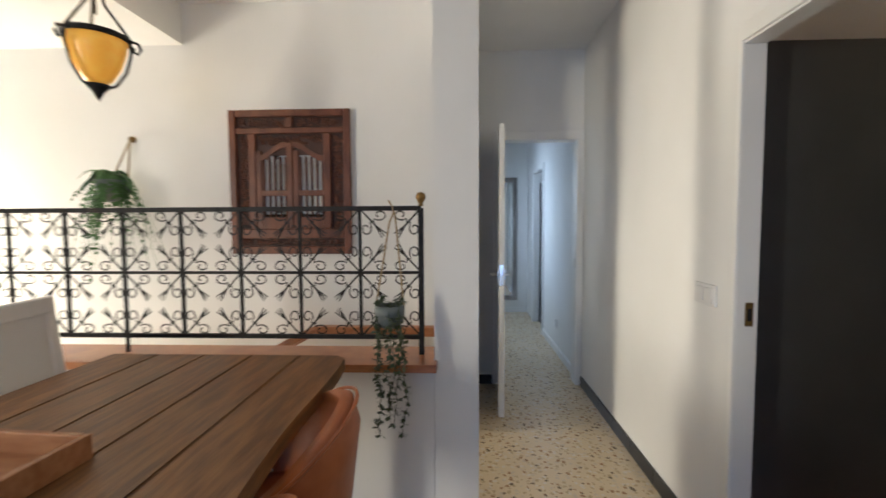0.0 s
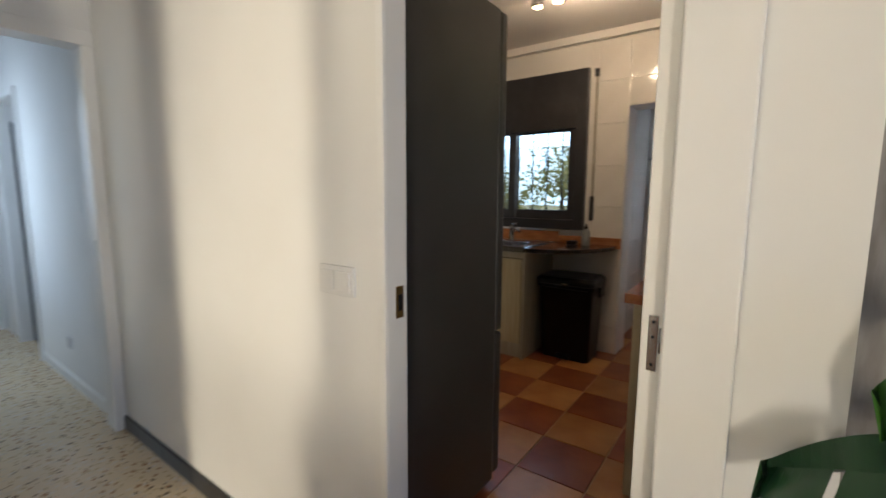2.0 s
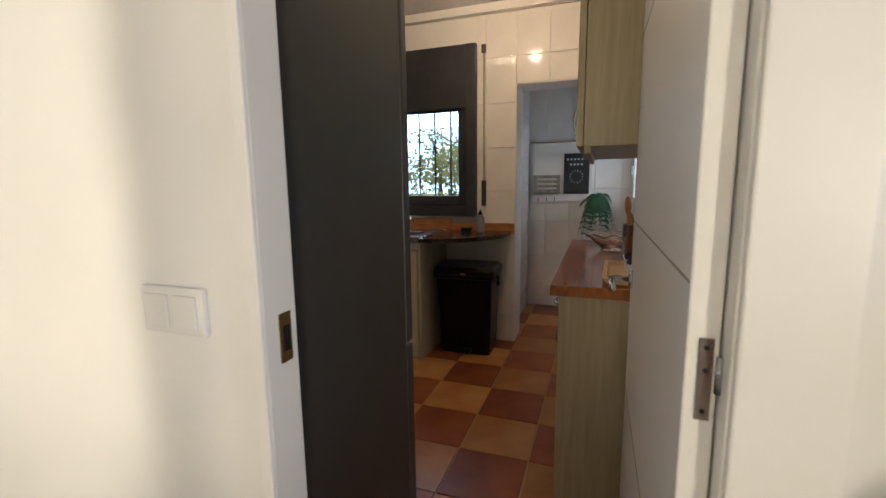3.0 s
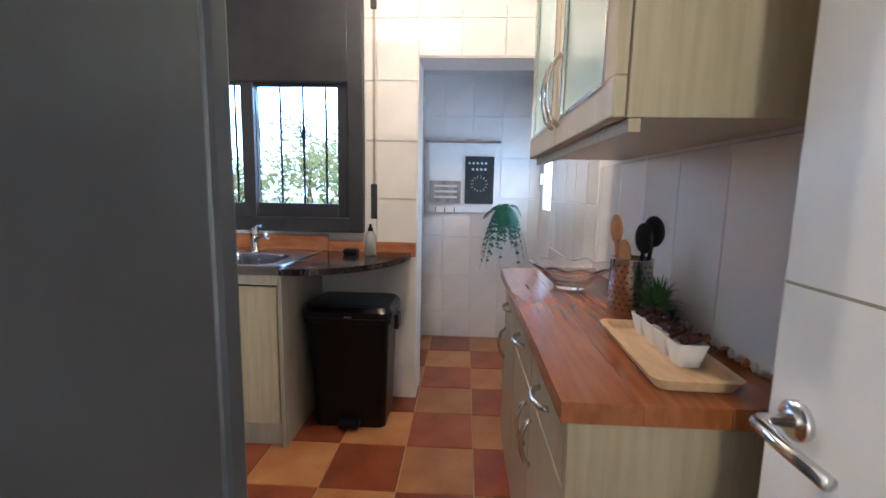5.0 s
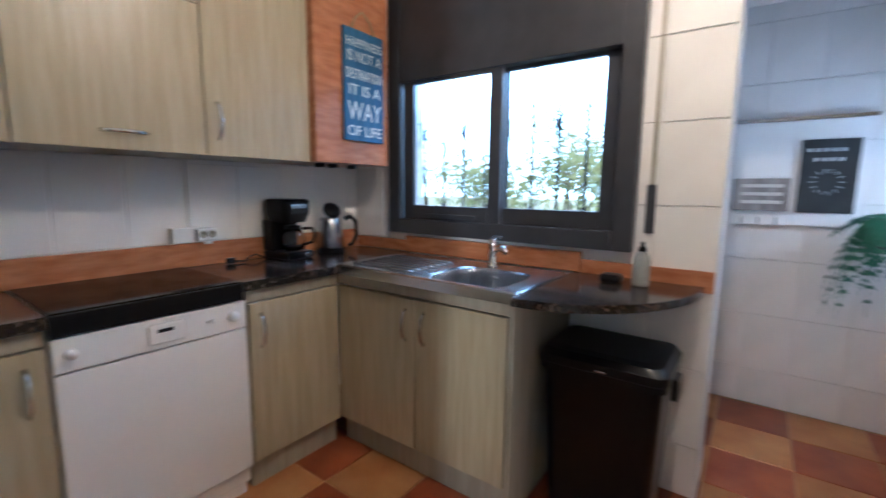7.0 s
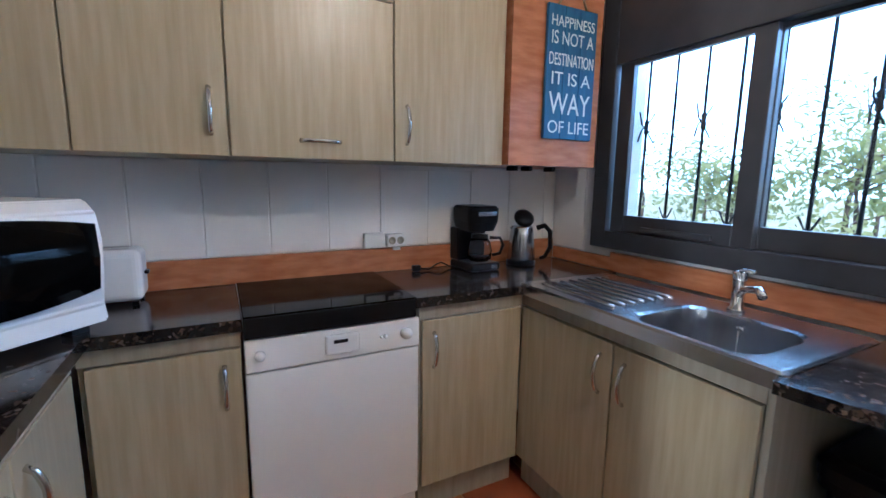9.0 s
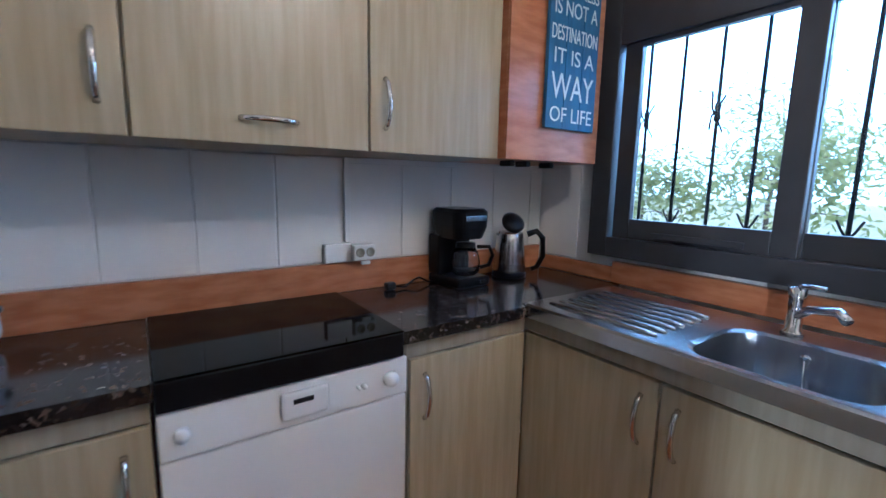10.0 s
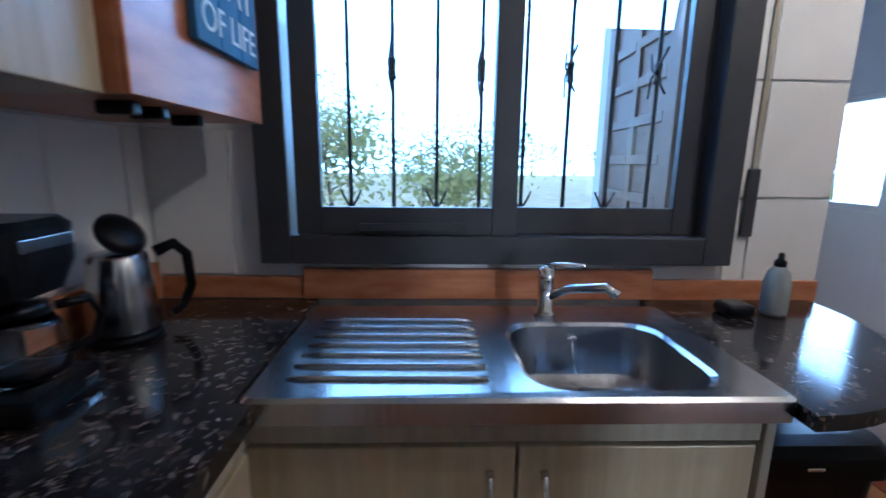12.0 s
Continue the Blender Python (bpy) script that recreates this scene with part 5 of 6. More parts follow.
for i in range(gl_n + 1):
    u = -1 + 2 * i / gl_n
    zt, zb = 0.245 - 0.02 * u * u + 0.01, 0.075 + 0.02 * u * u
    rows_.append([bm.verts.new((0.235 * u, -0.2 - 0.012 * (1 - u * u), zb)), bm.verts.new((0.235 * u, -0.209 - 0.012 * (1 - u * u), (zb + zt) / 2)), bm.verts.new((0.235 * u, -0.203 - 0.01 * (1 - u * u), zt))])
for a, b in zip(rows_, rows_[1:]):
    for j in range(2):
        bm.faces.new((a[j], b[j], b[j + 1], a[j + 1]))
ex = bmesh.ops.extrude_face_region(bm, geom=bm.faces[:])
bmesh.ops.translate(bm, verts=[v for v in ex["geom"] if isinstance(v, bmesh.types.BMVert)], vec=(0, 0.012, 0))
bmesh.ops.recalc_face_normals(bm, faces=bm.faces)
bmesh.ops.transform(bm, matrix=mm, verts=bm.verts)
part("door_glass", bm, M_HOB, mw, "dark glass microwave door", smooth=True)
box("badge", M_CHROME, mw, -0.02, 0.02, -0.206, -0.2, 0.045, 0.055, 0.002, m=mm)
box("vent_button", M_BLACK, mw, -0.03, 0.03, -0.16, -0.1, 0.285, 0.289, 0.001, m=mm)
for x in (-0.2, 0.2):
    for y in (-0.15, 0.13):
        box("foot", M_BLACK, mw, x - 0.02, x + 0.02, y - 0.02, y + 0.02, 0.0, 0.022, 0.002, m=mm)

# toaster
ts_ = thing("toaster", (2.0, 4.03, 0.905), "white two-slot toaster on the granite worktop", "toaster")
box("body", M_WHITE, ts_, 1.9, 2.115, 3.95, 4.09, 0.918, 1.09, 0.025, seg=4)
for y in (3.99, 4.035):
    box("slot", M_CHROME, ts_, 1.94, 2.08, y, y + 0.018, 1.088, 1.0945, 0.001)
box("lever", M_BLACK, ts_, 2.115, 2.128, 4.005, 4.035, 1.0, 1.012, 0.002)
for x in (1.93, 2.09):
    for y in (3.97, 4.07):
        box("foot", M_BLACK, ts_, x - 0.01, x + 0.01, y - 0.01, y + 0.01, 0.906, 0.918, 0)

# socket and trunking
tk = thing("cable_trunking", (3.02, 4.165, 1.09), "white cable trunking on the tiled wall", "trunking")
box("trunk", M_WHITE, tk, 3.008, 3.03, 4.148, 4.161, 1.09, 1.394, 0.002)
box("trunk", M_WHITE, tk, 3.03, 3.52, 4.148, 4.161, 1.374, 1.394, 0.002)
so = thing("double_socket", (3.03, 4.14, 1.02), "white double power socket with an adapter", "socket")
box("box", M_WHITE, so, 2.925, 3.022, 4.128, 4.16, 1.02, 1.088, 0.004)
ad = box("adapter", M_WHITE, so, 3.024, 3.108, 4.105, 4.16, 1.025, 1.082, 0.006)
for x in (3.047, 3.087):
    turned("socket_face", M_CABEDGE, ad, [(0.017, 0), (0.017, 0.003), (0.013, 0.003), (0.013, 0.0005), (0, 0.0005)], (0, 0, 0), 16, m=pose(x, 4.105, 1.055, 90, 0, 0))
box("grip", M_WHITE, ad, 3.05, 3.085, 4.1, 4.112, 1.01, 1.024, 0.003)
pg = thing("power_plug", (3.16, 4.09, 0.905), "black plug with a coiled cable on the worktop", "plug")
box("plug", M_BLACK, pg, 3.14, 3.18, 4.075, 4.105, 0.907, 0.935, 0.006)
rod("cable", M_BLACK, pg, [(3.18, 4.09, 0.918), (3.22, 4.08, 0.912), (3.27, 4.1, 0.93), (3.3, 4.11, 0.935), (3.34, 4.1, 0.915), (3.39, 4.09, 0.912)], 0.004, 6)

# coffee maker
cm = thing("coffee_maker", (3.47, 4.02, 0.905), "black filter coffee maker with a glass jug", "coffee maker")
cmm = pose(3.455, 4.05, 0.905, 0, 0, 4) @ Matrix.Diagonal((0.88, 0.82, 1, 1))
box("base", M_BLACK, cm, -0.095, 0.095, -0.12, 0.12, 0.002, 0.04, 0.012, m=cmm)
box("tower", M_BLACK, cm, -0.095, 0.095, 0.035, 0.12, 0.04, 0.2, 0.008, m=cmm)
bm = bmesh.new()
lv = [loop(-0.08, 0.08, -0.1, 0.12, 0.05, 0.19), loop(-0.095, 0.095, -0.115, 0.12, 0.05, 0.235), loop(-0.097, 0.097, -0.117, 0.12, 0.05, 0.295), loop(-0.085, 0.085, -0.105, 0.115, 0.05, 0.308)]
rg = [[bm.verts.new(p) for p in q] for q in lv]
for s, t in zip(rg, rg[1:]):
    for k in range(len(s)):
        bm.faces.new((s[k], s[(k + 1) % len(s)], t[(k + 1) % len(s)], t[k]))
bm.faces.new(rg[0][::-1])
bm.faces.new(rg[-1])
bmesh.ops.transform(bm, matrix=cmm, verts=bm.verts)
hdp = part("filter_head", bm, M_BLACK, cm)
box("band", M_STEEL, hdp, -0.06, 0.06, -0.1195, -0.116, 0.262, 0.282, 0.001, "silver band", m=cmm)
jug = turned("jug", M_GLASS, cm, [(0.05, 0), (0.066, 0.012), (0.07, 0.05), (0.06, 0.09), (0.045, 0.11), (0.042, 0.11), (0.056, 0.088), (0.066, 0.05), (0.062, 0.015), (0, 0.006)], (0, 0, 0), 24, "clear glass jug", m=cmm @ pose(0, -0.045, 0.044))
turned("lid", M_BLACK, jug, [(0, 0.11), (0.048, 0.11), (0.046, 0.128), (0, 0.132)], (0, 0, 0), 20, m=cmm @ pose(0, -0.045, 0.044))
bm = bmesh.new()
tube(bm, [cmm @ Vector(p) for p in ((0.05, -0.07, 0.155), (0.1, -0.1, 0.155), (0.115, -0.11, 0.12), (0.1, -0.1, 0.08), (0.065, -0.075, 0.07))], 0.008, 8)
part("jug_handle", bm, M_BLACK, jug, smooth=True)
box("switch", M_CHROME, cm, 0.03, 0.07, -0.1225, -0.1195, 0.012, 0.028, 0.002, m=cmm)

# kettle
kt = thing("kettle", (3.735, 4.05, 0.905), "brushed steel kettle with a black open lid and handle", "kettle")
turned("base", M_BLACK, kt, [(0, 0), (0.075, 0), (0.075, 0.018), (0, 0.018)], (3.735, 4.05, 0.906), 24)
turned("body", M_STEEL, kt, [(0.07, 0.019), (0.072, 0.03), (0.064, 0.12), (0.056, 0.19), (0.05, 0.198), (0, 0.2)], (3.735, 4.05, 0.906), 30)
turned("lid", M_BLACK, kt, [(0, 0), (0.05, 0), (0.052, 0.012), (0.035, 0.022), (0, 0.024)], (0, 0, 0), 22, m=pose(3.735, 4.04, 1.14, 50, -20, 0))
rod("handle", M_BLACK, kt, [(3.79, 4.0, 1.095), (3.82, 3.975, 1.11), (3.845, 3.96, 1.08), (3.845, 3.955, 1.0), (3.825, 3.97, 0.95), (3.805, 3.985, 0.94)], 0.014, 8, 0.01)
rod("spout", M_STEEL, kt, [(3.705, 4.06, 1.07), (3.685, 4.075, 1.1)], 0.014, 10, 0.01)

# washing-up bottle and sponge
bt = thing("soap_bottle", (3.9, 2.41, 0.905), "clear washing-up bottle with a dark pump cap", "bottle")
turned("bottle", mat("cloudy_plastic", (0.3, 0.31, 0.29), 0.25, colour2=(0.38, 0.39, 0.36), scale=9), bt, [(0.03, 0), (0.033, 0.01), (0.033, 0.09), (0.026, 0.12), (0.014, 0.135), (0, 0.137)], (3.9, 2.41, 0.906), 20)
turned("cap", M_BLACK, bt, [(0.015, 0.136), (0.015, 0.15), (0.008, 0.156), (0.007, 0.172), (0, 0.174)], (3.9, 2.41, 0.906), 14)
sc_ = thing("scouring_pad", (3.9, 2.52, 0.905), "dark scouring pad on the granite", "sponge")
box("pad", M_BLACK, sc_, 3.86, 3.94, 2.48, 2.56, 0.906, 0.94, 0.014, seg=3)
br_ = thing("dish_brush", (3.6, 2.95, 0.78), "black dish brush lying in the sink", "brush")
rod("handle", M_BLACK, br_, [(3.58, 2.9, 0.776), (3.66, 2.98, 0.782)], 0.007, 6)
turned("head", M_BLACK, br_, [(0, 0), (0.022, 0.0), (0.026, 0.02), (0.018, 0.03), (0, 0.032)], (3.68, 3.0, 0.768), 14)

# glass bowl on the beech worktop
gb = thing("glass_bowl", (3.19, 1.48, 0.91), "scalloped cut glass fruit bowl", "bowl")
bm = bmesh.new()
NB = 48
prof = [(0.06, 0.0), (0.065, 0.014), (0.095, 0.045), (0.13, 0.078), (0.16, 0.1), (0.157, 0.106), (0.126, 0.084), (0.09, 0.052), (0.05, 0.02), (0.0, 0.016)]
rg = []
for r, z in prof:
    ring = []
    for k in range(NB):
        a = 6.28319 * k / NB
        sc = 1 + 0.06 * max(0, (r - 0.07) / 0.1) * math.cos(a * 10)
        ring.append(bm.verts.new((3.19 + 0.95 * r * sc * math.cos(a), 1.48 + 0.95 * r * sc * math.sin(a), 0.911 + 0.85 * z + 0.008 * max(0, (r - 0.07) / 0.1) * math.cos(a * 10))))
    rg.append(ring)
for s, t in zip(rg, rg[1:]):
    for k in range(NB):
        bm.faces.new((s[k], s[(k + 1) % NB], t[(k + 1) % NB], t[k]))
bm.faces.new(rg[0][::-1])
bmesh.ops.remove_doubles(bm, verts=bm.verts, dist=1e-5)
bmesh.ops.recalc_face_normals(bm, faces=bm.faces)
part("bowl", bm, M_BOWL, gb)

# utensil holder
ut = thing("utensil_holder", (2.83, 1.39, 0.91), "perforated steel utensil holder with spoons", "utensil holder")
cyl = turned("cup", M_STEEL, ut, [(0.058, 0), (0.06, 0.004), (0.06, 0.168), (0.0615, 0.172), (0.057, 0.172), (0.057, 0.006), (0, 0.006)], (2.83, 1.39, 0.911), 32)
bm = bmesh.new()
for r_ in range(9):
    for k in range(20):
        a = 6.28319 * (k + 0.5 * (r_ % 2)) / 20
        c, s = math.cos(a), math.sin(a)
        p = Vector((2.83 + 0.0604 * c, 1.39 + 0.0604 * s, 0.935 + r_ * 0.016))
        t = Vector((-s, c, 0)) * 0.003
        u = Vector((0, 0, 0.003))
        bm.faces.new([bm.verts.new(p + t * math.cos(q) + u * math.sin(q)) for q in (0, 1.05, 2.09, 3.14, 4.19, 5.24)])
holes = part("perforation", bm, M_BLACK, cyl, "rows of punched holes")
holes["kind"] = "stuff"
for x, y, tx, ty, h, m_, w in ((2.84, 1.41, 2.86, 1.43, 1.2, M_WOODSPOON, 0.022), (2.82, 1.4, 2.81, 1.42, 1.13, M_WOODSPOON, 0.022), (2.82, 1.37, 2.79, 1.35, 1.2, M_BLACK, 0.034), (2.8, 1.38, 2.79, 1.375, 1.18, M_BLACK, 0.03)):
    sp0 = rod("spoon_handle", m_, ut, [(x, y, 0.92), (tx, ty, h - 0.06)], 0.006, 8)
    bm = bmesh.new()
    bmesh.ops.create_uvsphere(bm, u_segments=14, v_segments=8, radius=1, matrix=Matrix.Translation((tx, ty, h - 0.035)) @ pose(0, 0, 0, 0, 6, 35) @ Matrix.Diagonal((w, 0.008, 0.045, 1)))
    part("spoon_head", bm, m_, sp0, smooth=True)

# little pot of grass
gp_ = thing("potted_grass", (2.7, 1.37, 0.91), "bushy green artificial grass in a dark pot", "plant")
turned("pot", M_BLACK, gp_, [(0.035, 0), (0.046, 0.06), (0.04, 0.06), (0, 0.055)], (2.7, 1.36, 0.911), 20)
bm = bmesh.new()
rr = random.Random(21)
for k in range(420):
    a, e = rr.uniform(0, 6.28), rr.uniform(0.1, 1.5)
    d = Vector((math.cos(a) * math.cos(e), math.sin(a) * math.cos(e) * 0.75, math.sin(e)))
    b0 = Vector((2.7, 1.36, 0.965))
    L = rr.uniform(0.05, 0.12)
    sd = d.cross(Vector((0, 0.1, 1))).normalized() * 0.0018
    p1, p2 = b0 + d * L * 0.6, b0 + d * L + Vector((0, 0, -0.02))
    v = [bm.verts.new(q) for q in (b0 - sd, b0 + sd, p1 + sd, p1 - sd, p2)]
    bm.faces.new(v[:4])
    bm.faces.new((v[3], v[2], v[4]))
gg = part("grass_blades", bm, M_FERN, gp_)
gg["kind"] = "stuff"

# pale tray with four small pots
pt = thing("pale_wooden_tray", (2.47, 1.44, 0.91), "pale wooden tray on the beech worktop", "tray")
pm = pose(2.49, 1.445, 0.911, 0, 0, -2)
bm = bmesh.new()
lv = [loop(-0.18, 0.18, -0.07, 0.07, 0.02, 0.0), loop(-0.195, 0.195, -0.085, 0.085, 0.025, 0.024), loop(-0.18, 0.18, -0.07, 0.07, 0.02, 0.025), loop(-0.172, 0.172, -0.062, 0.062, 0.02, 0.008)]
rg = [[bm.verts.new(p) for p in q] for q in lv]
for s, t in zip(rg, rg[1:]):
    for k in range(len(s)):
        bm.faces.new((s[k], s[(k + 1) % len(s)], t[(k + 1) % len(s)], t[k]))
bm.faces.new(rg[0][::-1])
bm.faces.new(rg[-1])
bmesh.ops.transform(bm, matrix=pm, verts=bm.verts)
part("dish", bm, M_PALEWOOD, pt)
for k in range(4):
    x, y = 2.425 + k * 0.064, 1.42
    po = thing("small_pot", (x, y, 0.92), "square white pot filled with dark red moss", "pot", "pots on the pale tray")
    bm = bmesh.new()
    lv = [loop(x - 0.022, x + 0.022, y - 0.022, y + 0.022, 0.008, 0.9195), loop(x - 0.033, x + 0.033, y - 0.033, y + 0.033, 0.008, 0.97), loop(x - 0.029, x + 0.029, y - 0.029, y + 0.029, 0.008, 0.97), loop(x - 0.027, x + 0.027, y - 0.027, y + 0.027, 0.008, 0.955)]
    rg = [[bm.verts.new(p) for p in q] for q in lv]
    for s, t in zip(rg, rg[1:]):
        for j in range(len(s)):
            bm.faces.new((s[j], s[(j + 1) % len(s)], t[(j + 1) % len(s)], t[j]))
    bm.faces.new(rg[0][::-1])
    bm.faces.new(rg[-1])
    part("pot_body", bm, M_WHITE, po)
    bm = bmesh.new()
    rr = random.Random(40 + k)
    for _ in range(26):
        bmesh.ops.create_icosphere(bm, subdivisions=1, radius=rr.uniform(0.006, 0.011), matrix=Matrix.Translation((x + rr.uniform(-0.024, 0.024), y + rr.uniform(-0.024, 0.024), 0.968 + rr.uniform(0, 0.012))))
    part("moss", bm, M_SOIL, po)

# string of shells along the wall
gs = thing("shell_garland", (2.45, 1.29, 0.91), "string of beige shells lying along the wall", "garland")
rr = random.Random(77)
for k in range(26):
    x = 2.12 + k * 0.026
    bm = bmesh.new()
    bmesh.ops.create_icosphere(bm, subdivisions=1, radius=1, matrix=Matrix.Translation((x, 1.288 + rr.uniform(-0.004, 0.006), 0.923)) @ pose(0, 0, 0, rr.uniform(0, 90), rr.uniform(0, 90), 0) @ Matrix.Diagonal((0.013, rr.uniform(0.007, 0.011), 0.009, 1)))
    part("shell", bm, M_TRAY if k % 3 == 0 else M_LINEN, gs)

# ---- pantry ----
mb = thing("meter_cupboard", (5.2, 1.9, 1.09), "white meter cupboard door with a metal top trim", "cupboard")
box("door", M_PAINT, mb, 5.19, 5.205, 1.64, 2.2, 1.09, 1.66, 0.003)
box("trim", M_STEEL, mb, 5.18, 5.207, 1.61, 2.23, 1.662, 1.68, 0.002)
cb = thing("chalkboard", (5.18, 1.78, 1.16), "small chalkboard with chalk writing and a sun drawing", "chalkboard")
box("board", M_CHALK, cb, 5.178, 5.189, 1.66, 1.898, 1.165, 1.555, 0.001)
for k in range(2):
    for j in range(5 - k):
        box("chalk_line", M_LETTER, cb, 5.1765, 5.1778, 1.855 - j * 0.034 - k * 0.03, 1.872 - j * 0.034 - k * 0.03, 1.49 - k * 0.05, 1.508 - k * 0.05, 0)
for k in range(14):
    a = 6.283 * k / 14
    rod("chalk_ray", M_LETTER, cb, [(5.177, 1.78 + 0.05 * math.cos(a), 1.33 + 0.05 * math.sin(a)), (5.177, 1.78 + 0.07 * math.cos(a), 1.33 + 0.07 * math.sin(a))], 0.0018, 4)
kr = thing("key_rack", (5.17, 2.05, 1.16), "dark letter rack with envelopes on a hook board", "key rack")
box("tray", M_GREYWOOD, kr, 5.14, 5.188, 1.93, 2.19, 1.17, 1.35, 0.004, "grey slatted letter tray")
for z in (1.21, 1.255, 1.3):
    box("envelope", M_LINEN, kr, 5.134, 5.139, 1.96, 2.15, z, z + 0.018, 0)
box("hook_board", M_PAINT, kr, 5.172, 5.189, 1.93, 2.2, 1.09, 1.15, 0.002)
for y in (1.98, 2.06, 2.14):
    rod("hook", M_IRON, kr, [(5.171, y, 1.13), (5.155, y, 1.12), (5.15, y, 1.1), (5.16, y, 1.095)], 0.004, 6)
pf2 = fern("artificial_fern", "teal green artificial fern hanging in the pantry", (5.02, 1.57, 1.12), 64, 0.25, 0.036, 1.45, M_FERN_TEAL, 1.1, 0.9, 8)
turned("basket", M_CERAMIC, pf2, [(0.05, 0), (0.075, 0.05), (0.08, 0.1), (0.06, 0.1), (0, 0.08)], (5.07, 1.57, 1.0), 18)
box("bracket", M_IRON, pf2, 5.05, 5.219, 1.56, 1.58, 0.995, 1.004, 0.001)

# ---- outside ----
tagged(setting("ground", M_GROUND, [(5.6, 900, -700, 700, -0.9, -0.6)]), "dry grassy ground outside", "ground")


bm = bmesh.new()
bx(bm, 85, 85.5, -160, 170, -0.6, 90)
tagged(part("backdrop", bm, glow("hazy_bright_sky", (0.62, 0.83, 1.0), 3.0)), "bright hazy sky beyond the trees", "backdrop", kind="structure")


def tree(x, y, h, spread, seedv):
    rr = random.Random(seedv)
    tr_ = thing("tree", (x, y, -0.6), "leafy green tree outside the window", "tree", "garden trees")
    bm = bmesh.new()
    tube(bm, [(x, y, -0.62), (x + rr.uniform(-0.1, 0.1), y, h * 0.25), (x + rr.uniform(-0.25, 0.25), y + rr.uniform(-0.2, 0.2), h * 0.6), (x, y, h * 0.9)], 0.03 + h * 0.01, 8, 0.01)
    tips = []
    for k in range(11):
        a, z = rr.uniform(0, 6.28), h * rr.uniform(0.25, 0.8)
        L = spread * rr.uniform(0.5, 1.0) * (1.1 - z / h * 0.6)
        tip = (x + L * math.cos(a), y + L * math.sin(a), z + L * rr.uniform(0.1, 0.5))
        tube(bm, [(x, y, z), (x + L * 0.5 * math.cos(a), y + L * 0.5 * math.sin(a), z + L * 0.2), tip], 0.016, 5, 0.005)
        tips += [tip, (x + L * 0.6 * math.cos(a), y + L * 0.6 * math.sin(a), z + L * 0.25)]
    part("trunk", bm, M_BARK, tr_)
    verts, faces = [], []
    for tip in tips:
        for _ in range(56):
            c = Vector(tip) + Vector((rr.gauss(0, 1), rr.gauss(0, 1), rr.gauss(0, 0.7))) * spread * 0.26
            d = Vector((rr.uniform(-1, 1), rr.uniform(-1, 1), rr.uniform(-1, 1))).normalized()
            e = d.orthogonal().normalized()
            s = rr.uniform(0.05, 0.1)
            i = len(verts)
            verts += [c - d * s, c + e * s * 0.5, c + d * s, c - e * s * 0.5]
            faces.append((i, i + 1, i + 2, i + 3))
    me = bpy.data.meshes.new("crown")
    me.from_pydata([v - ORIGIN[tr_] for v in verts], [], faces)
    me.materials.append(M_LEAF)
    cr = new("crown", me)
    cr.parent = tr_
    cr["kind"] = "stuff"


for k, (x, y, h, s) in enumerate(((11, 5.2, 2.5, 1.2), (12, 2.8, 1.9, 1.1), (15, 6.8, 4.4, 1.8), (17, 3.6, 3.0, 1.9), (14, 9.5, 2.6, 1.7), (16, 13, 3.5, 2.0), (19, 0.5, 3.2, 2.1), (22, 8.5, 4.0, 2.5), (11.5, 7.3, 1.9, 1.2), (13, 16, 3.2, 2.0), (8.5, -2.8, 2.2, 1.3), (9.5, -5.5, 2.6, 1.6), (12, -1.5, 2.2, 1.4))):
    tree(x, y, h * 0.9, s * 1.1, 100 + k)

# ---- tiles, piece by piece ----
TILE_MESH = {}


def tile_piece(w, d, h, material, chamfer=0.0025):
    key = (round(w, 3), round(d, 3), round(h, 3), material.name)
    if key not in TILE_MESH:
        bm = bmesh.new()
        bx(bm, -w / 2, w / 2, -d / 2, d / 2, -h / 2, h / 2)
        bmesh.ops.bevel(bm, geom=bm.edges[:], offset=chamfer, segments=1, affect="EDGES")
        me = bpy.data.meshes.new("tile")
        bm.to_mesh(me)
        bm.free()
        me.materials.append(material)
        TILE_MESH[key] = me
    return TILE_MESH[key]


def cuts(a, b, origin, pitch):
    first = math.ceil((a - origin) / pitch + 1e-6)
    pts = [a]
    while origin + first * pitch < b - 1e-6:
        pts.append(origin + first * pitch)
        first += 1
    pts.append(b)
    return [(p, q) for p, q in zip(pts, pts[1:]) if q - p > 0.02]


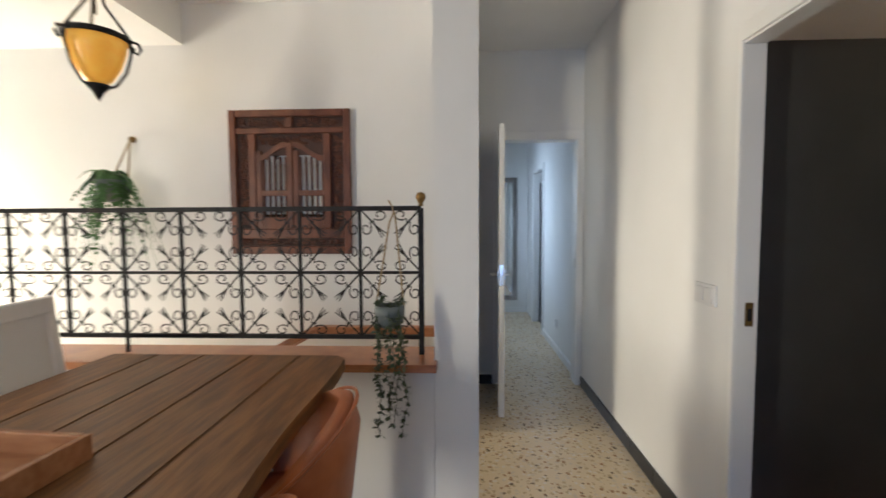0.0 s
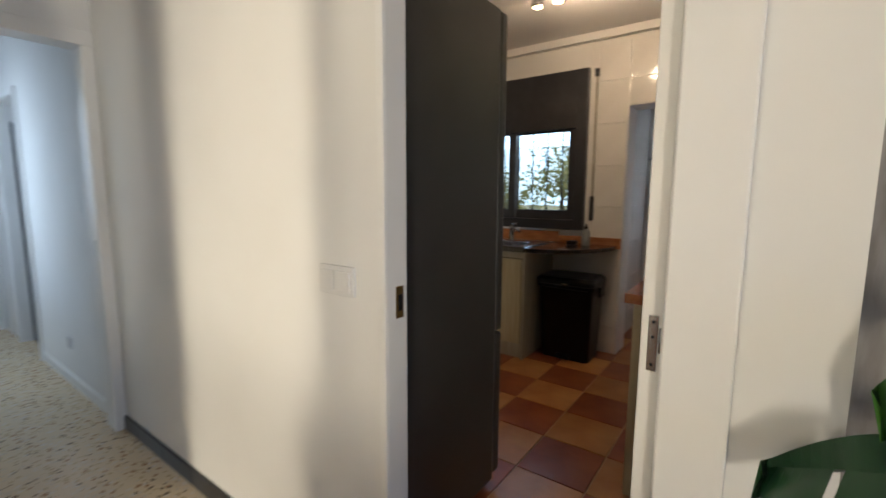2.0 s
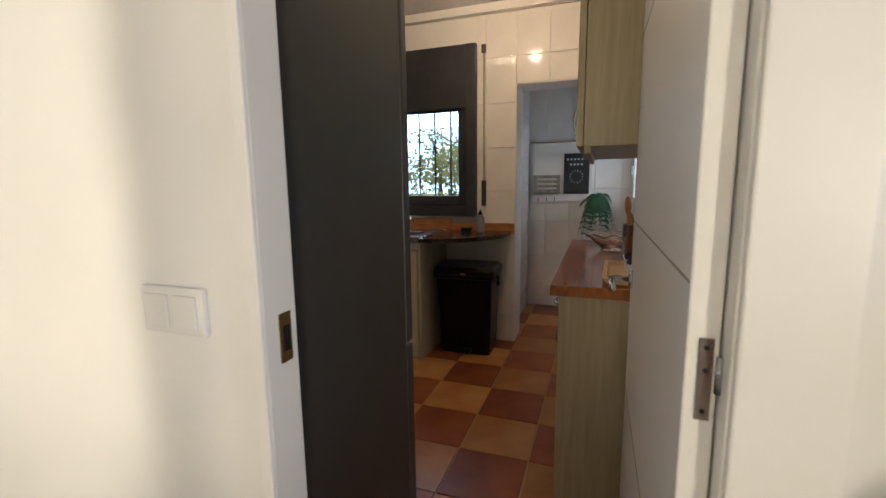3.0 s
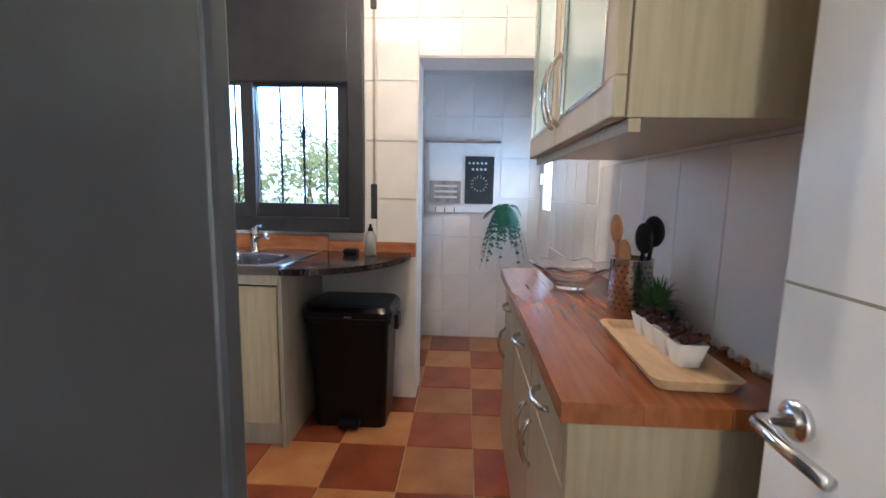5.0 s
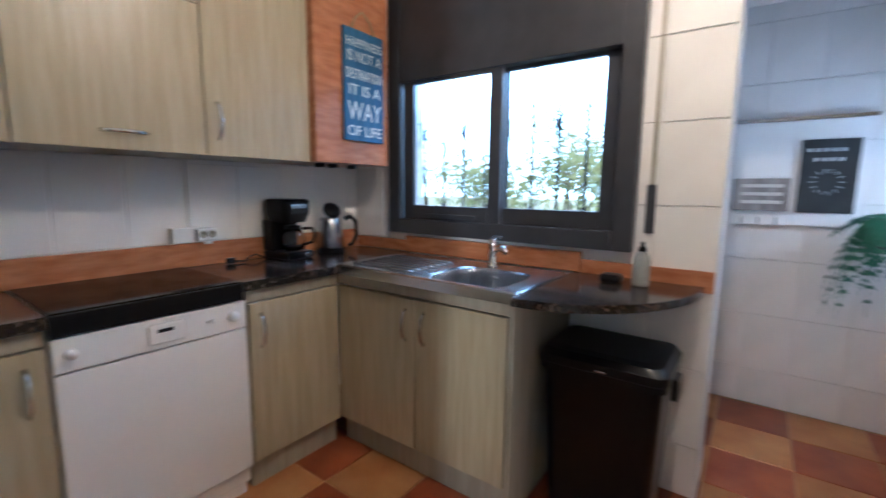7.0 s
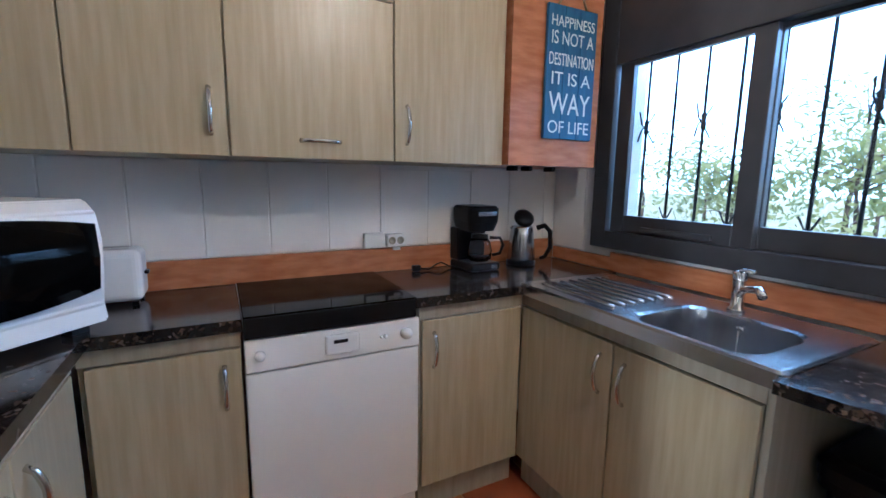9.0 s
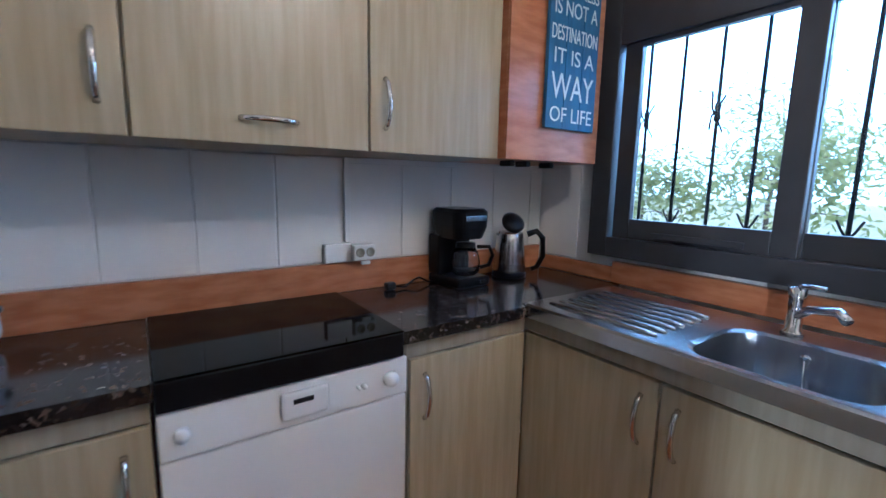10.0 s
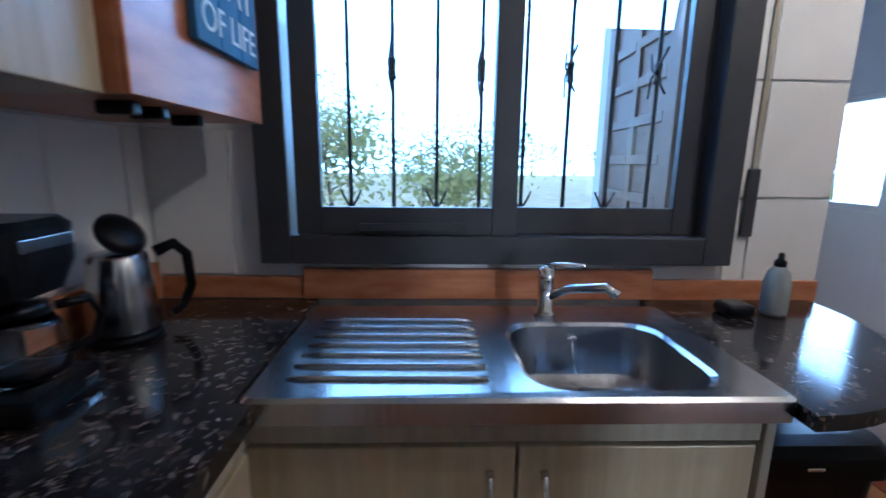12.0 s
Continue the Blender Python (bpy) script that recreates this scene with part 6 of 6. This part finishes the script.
def tile_wall(owner, axis, plane, sign, u0, u1, z0, z1, origin, tall=0.33):
    for a, b in cuts(u0, u1, origin, 0.238):
        for c, d in cuts(z0, z1, 0.885, tall):
            w, h = b - a - 0.003, d - c - 0.003
            t = 0.006
            off = plane + sign * (t / 2 + 0.0005)
            if axis == "y":
                o = new("tile", tile_piece(w, t, h, M_WTILE, 0.0028))
                o.location = ((a + b) / 2, off, (c + d) / 2)
            else:
                o = new("tile", tile_piece(t, w, h, M_WTILE, 0.0028))
                o.location = (off, (a + b) / 2, (c + d) / 2)
            o.rotation_euler = (random.uniform(-0.004, 0.004) if axis == "y" else 0, random.uniform(-0.004, 0.004) if axis == "x" else 0, random.uniform(-0.005, 0.005))
            o.parent = owner


OB = bpy.data.objects
tile_wall(OB["wall_kitchen_north"], "y", 4.17, -1, 1.345, 4.04, 1.017, 1.394, 2.06, 0.66)
tile_wall(OB["wall_window"], "x", 4.05, -1, 2.17, 2.472, 0.0, 2.52, 2.166)
tile_wall(OB["wall_window"], "x", 4.05, -1, 3.848, 4.16, 0.975, 1.394, 3.93, 0.66)
tile_wall(OB["wall_window"], "x", 4.05, -1, 1.28, 2.166, 2.005, 2.52, 2.166)
tile_wall(OB["wall_kitchen_south"], "y", 1.27, 1, 2.11, 3.59, 0.914, 1.392, 2.11, 0.66)
tile_wall(OB["wall_kitchen_south"], "y", 1.27, 1, 3.6, 4.7, 0.0, 2.5, 3.538)
tile_wall(OB["wall_pantry"], "x", 5.22, -1, 1.28, 2.24, 0.0, 2.56, 1.84)
tile_wall(OB["wall_pantry"], "y", 2.25, -1, 4.31, 5.21, 0.0, 2.56, 4.31)
fl = OB["floor_kitchen"]
for i in range(-7, 6):
    for j in range(-2, 8):
        x0, x1 = 3.54 + i * 0.333, 3.54 + (i + 1) * 0.333
        y0, y1 = 1.82 + j * 0.334, 1.82 + (j + 1) * 0.334
        x0, x1, y0, y1 = max(x0, 1.225), min(x1, 5.215), max(y0, 1.28), min(y1, 4.165)
        if x1 - x0 < 0.03 or y1 - y0 < 0.03:
            continue
        o = new("tile", tile_piece(x1 - x0 - 0.005, y1 - y0 - 0.005, 0.008, M_TILE_LIGHT if (i + j) % 2 else M_TILE_DARK))
        o.location = ((x0 + x1) / 2, (y0 + y1) / 2, -0.0042 + random.uniform(0, 0.0006))
        o.rotation_euler = (random.uniform(-0.002, 0.002), random.uniform(-0.002, 0.002), 0)
        o.parent = fl
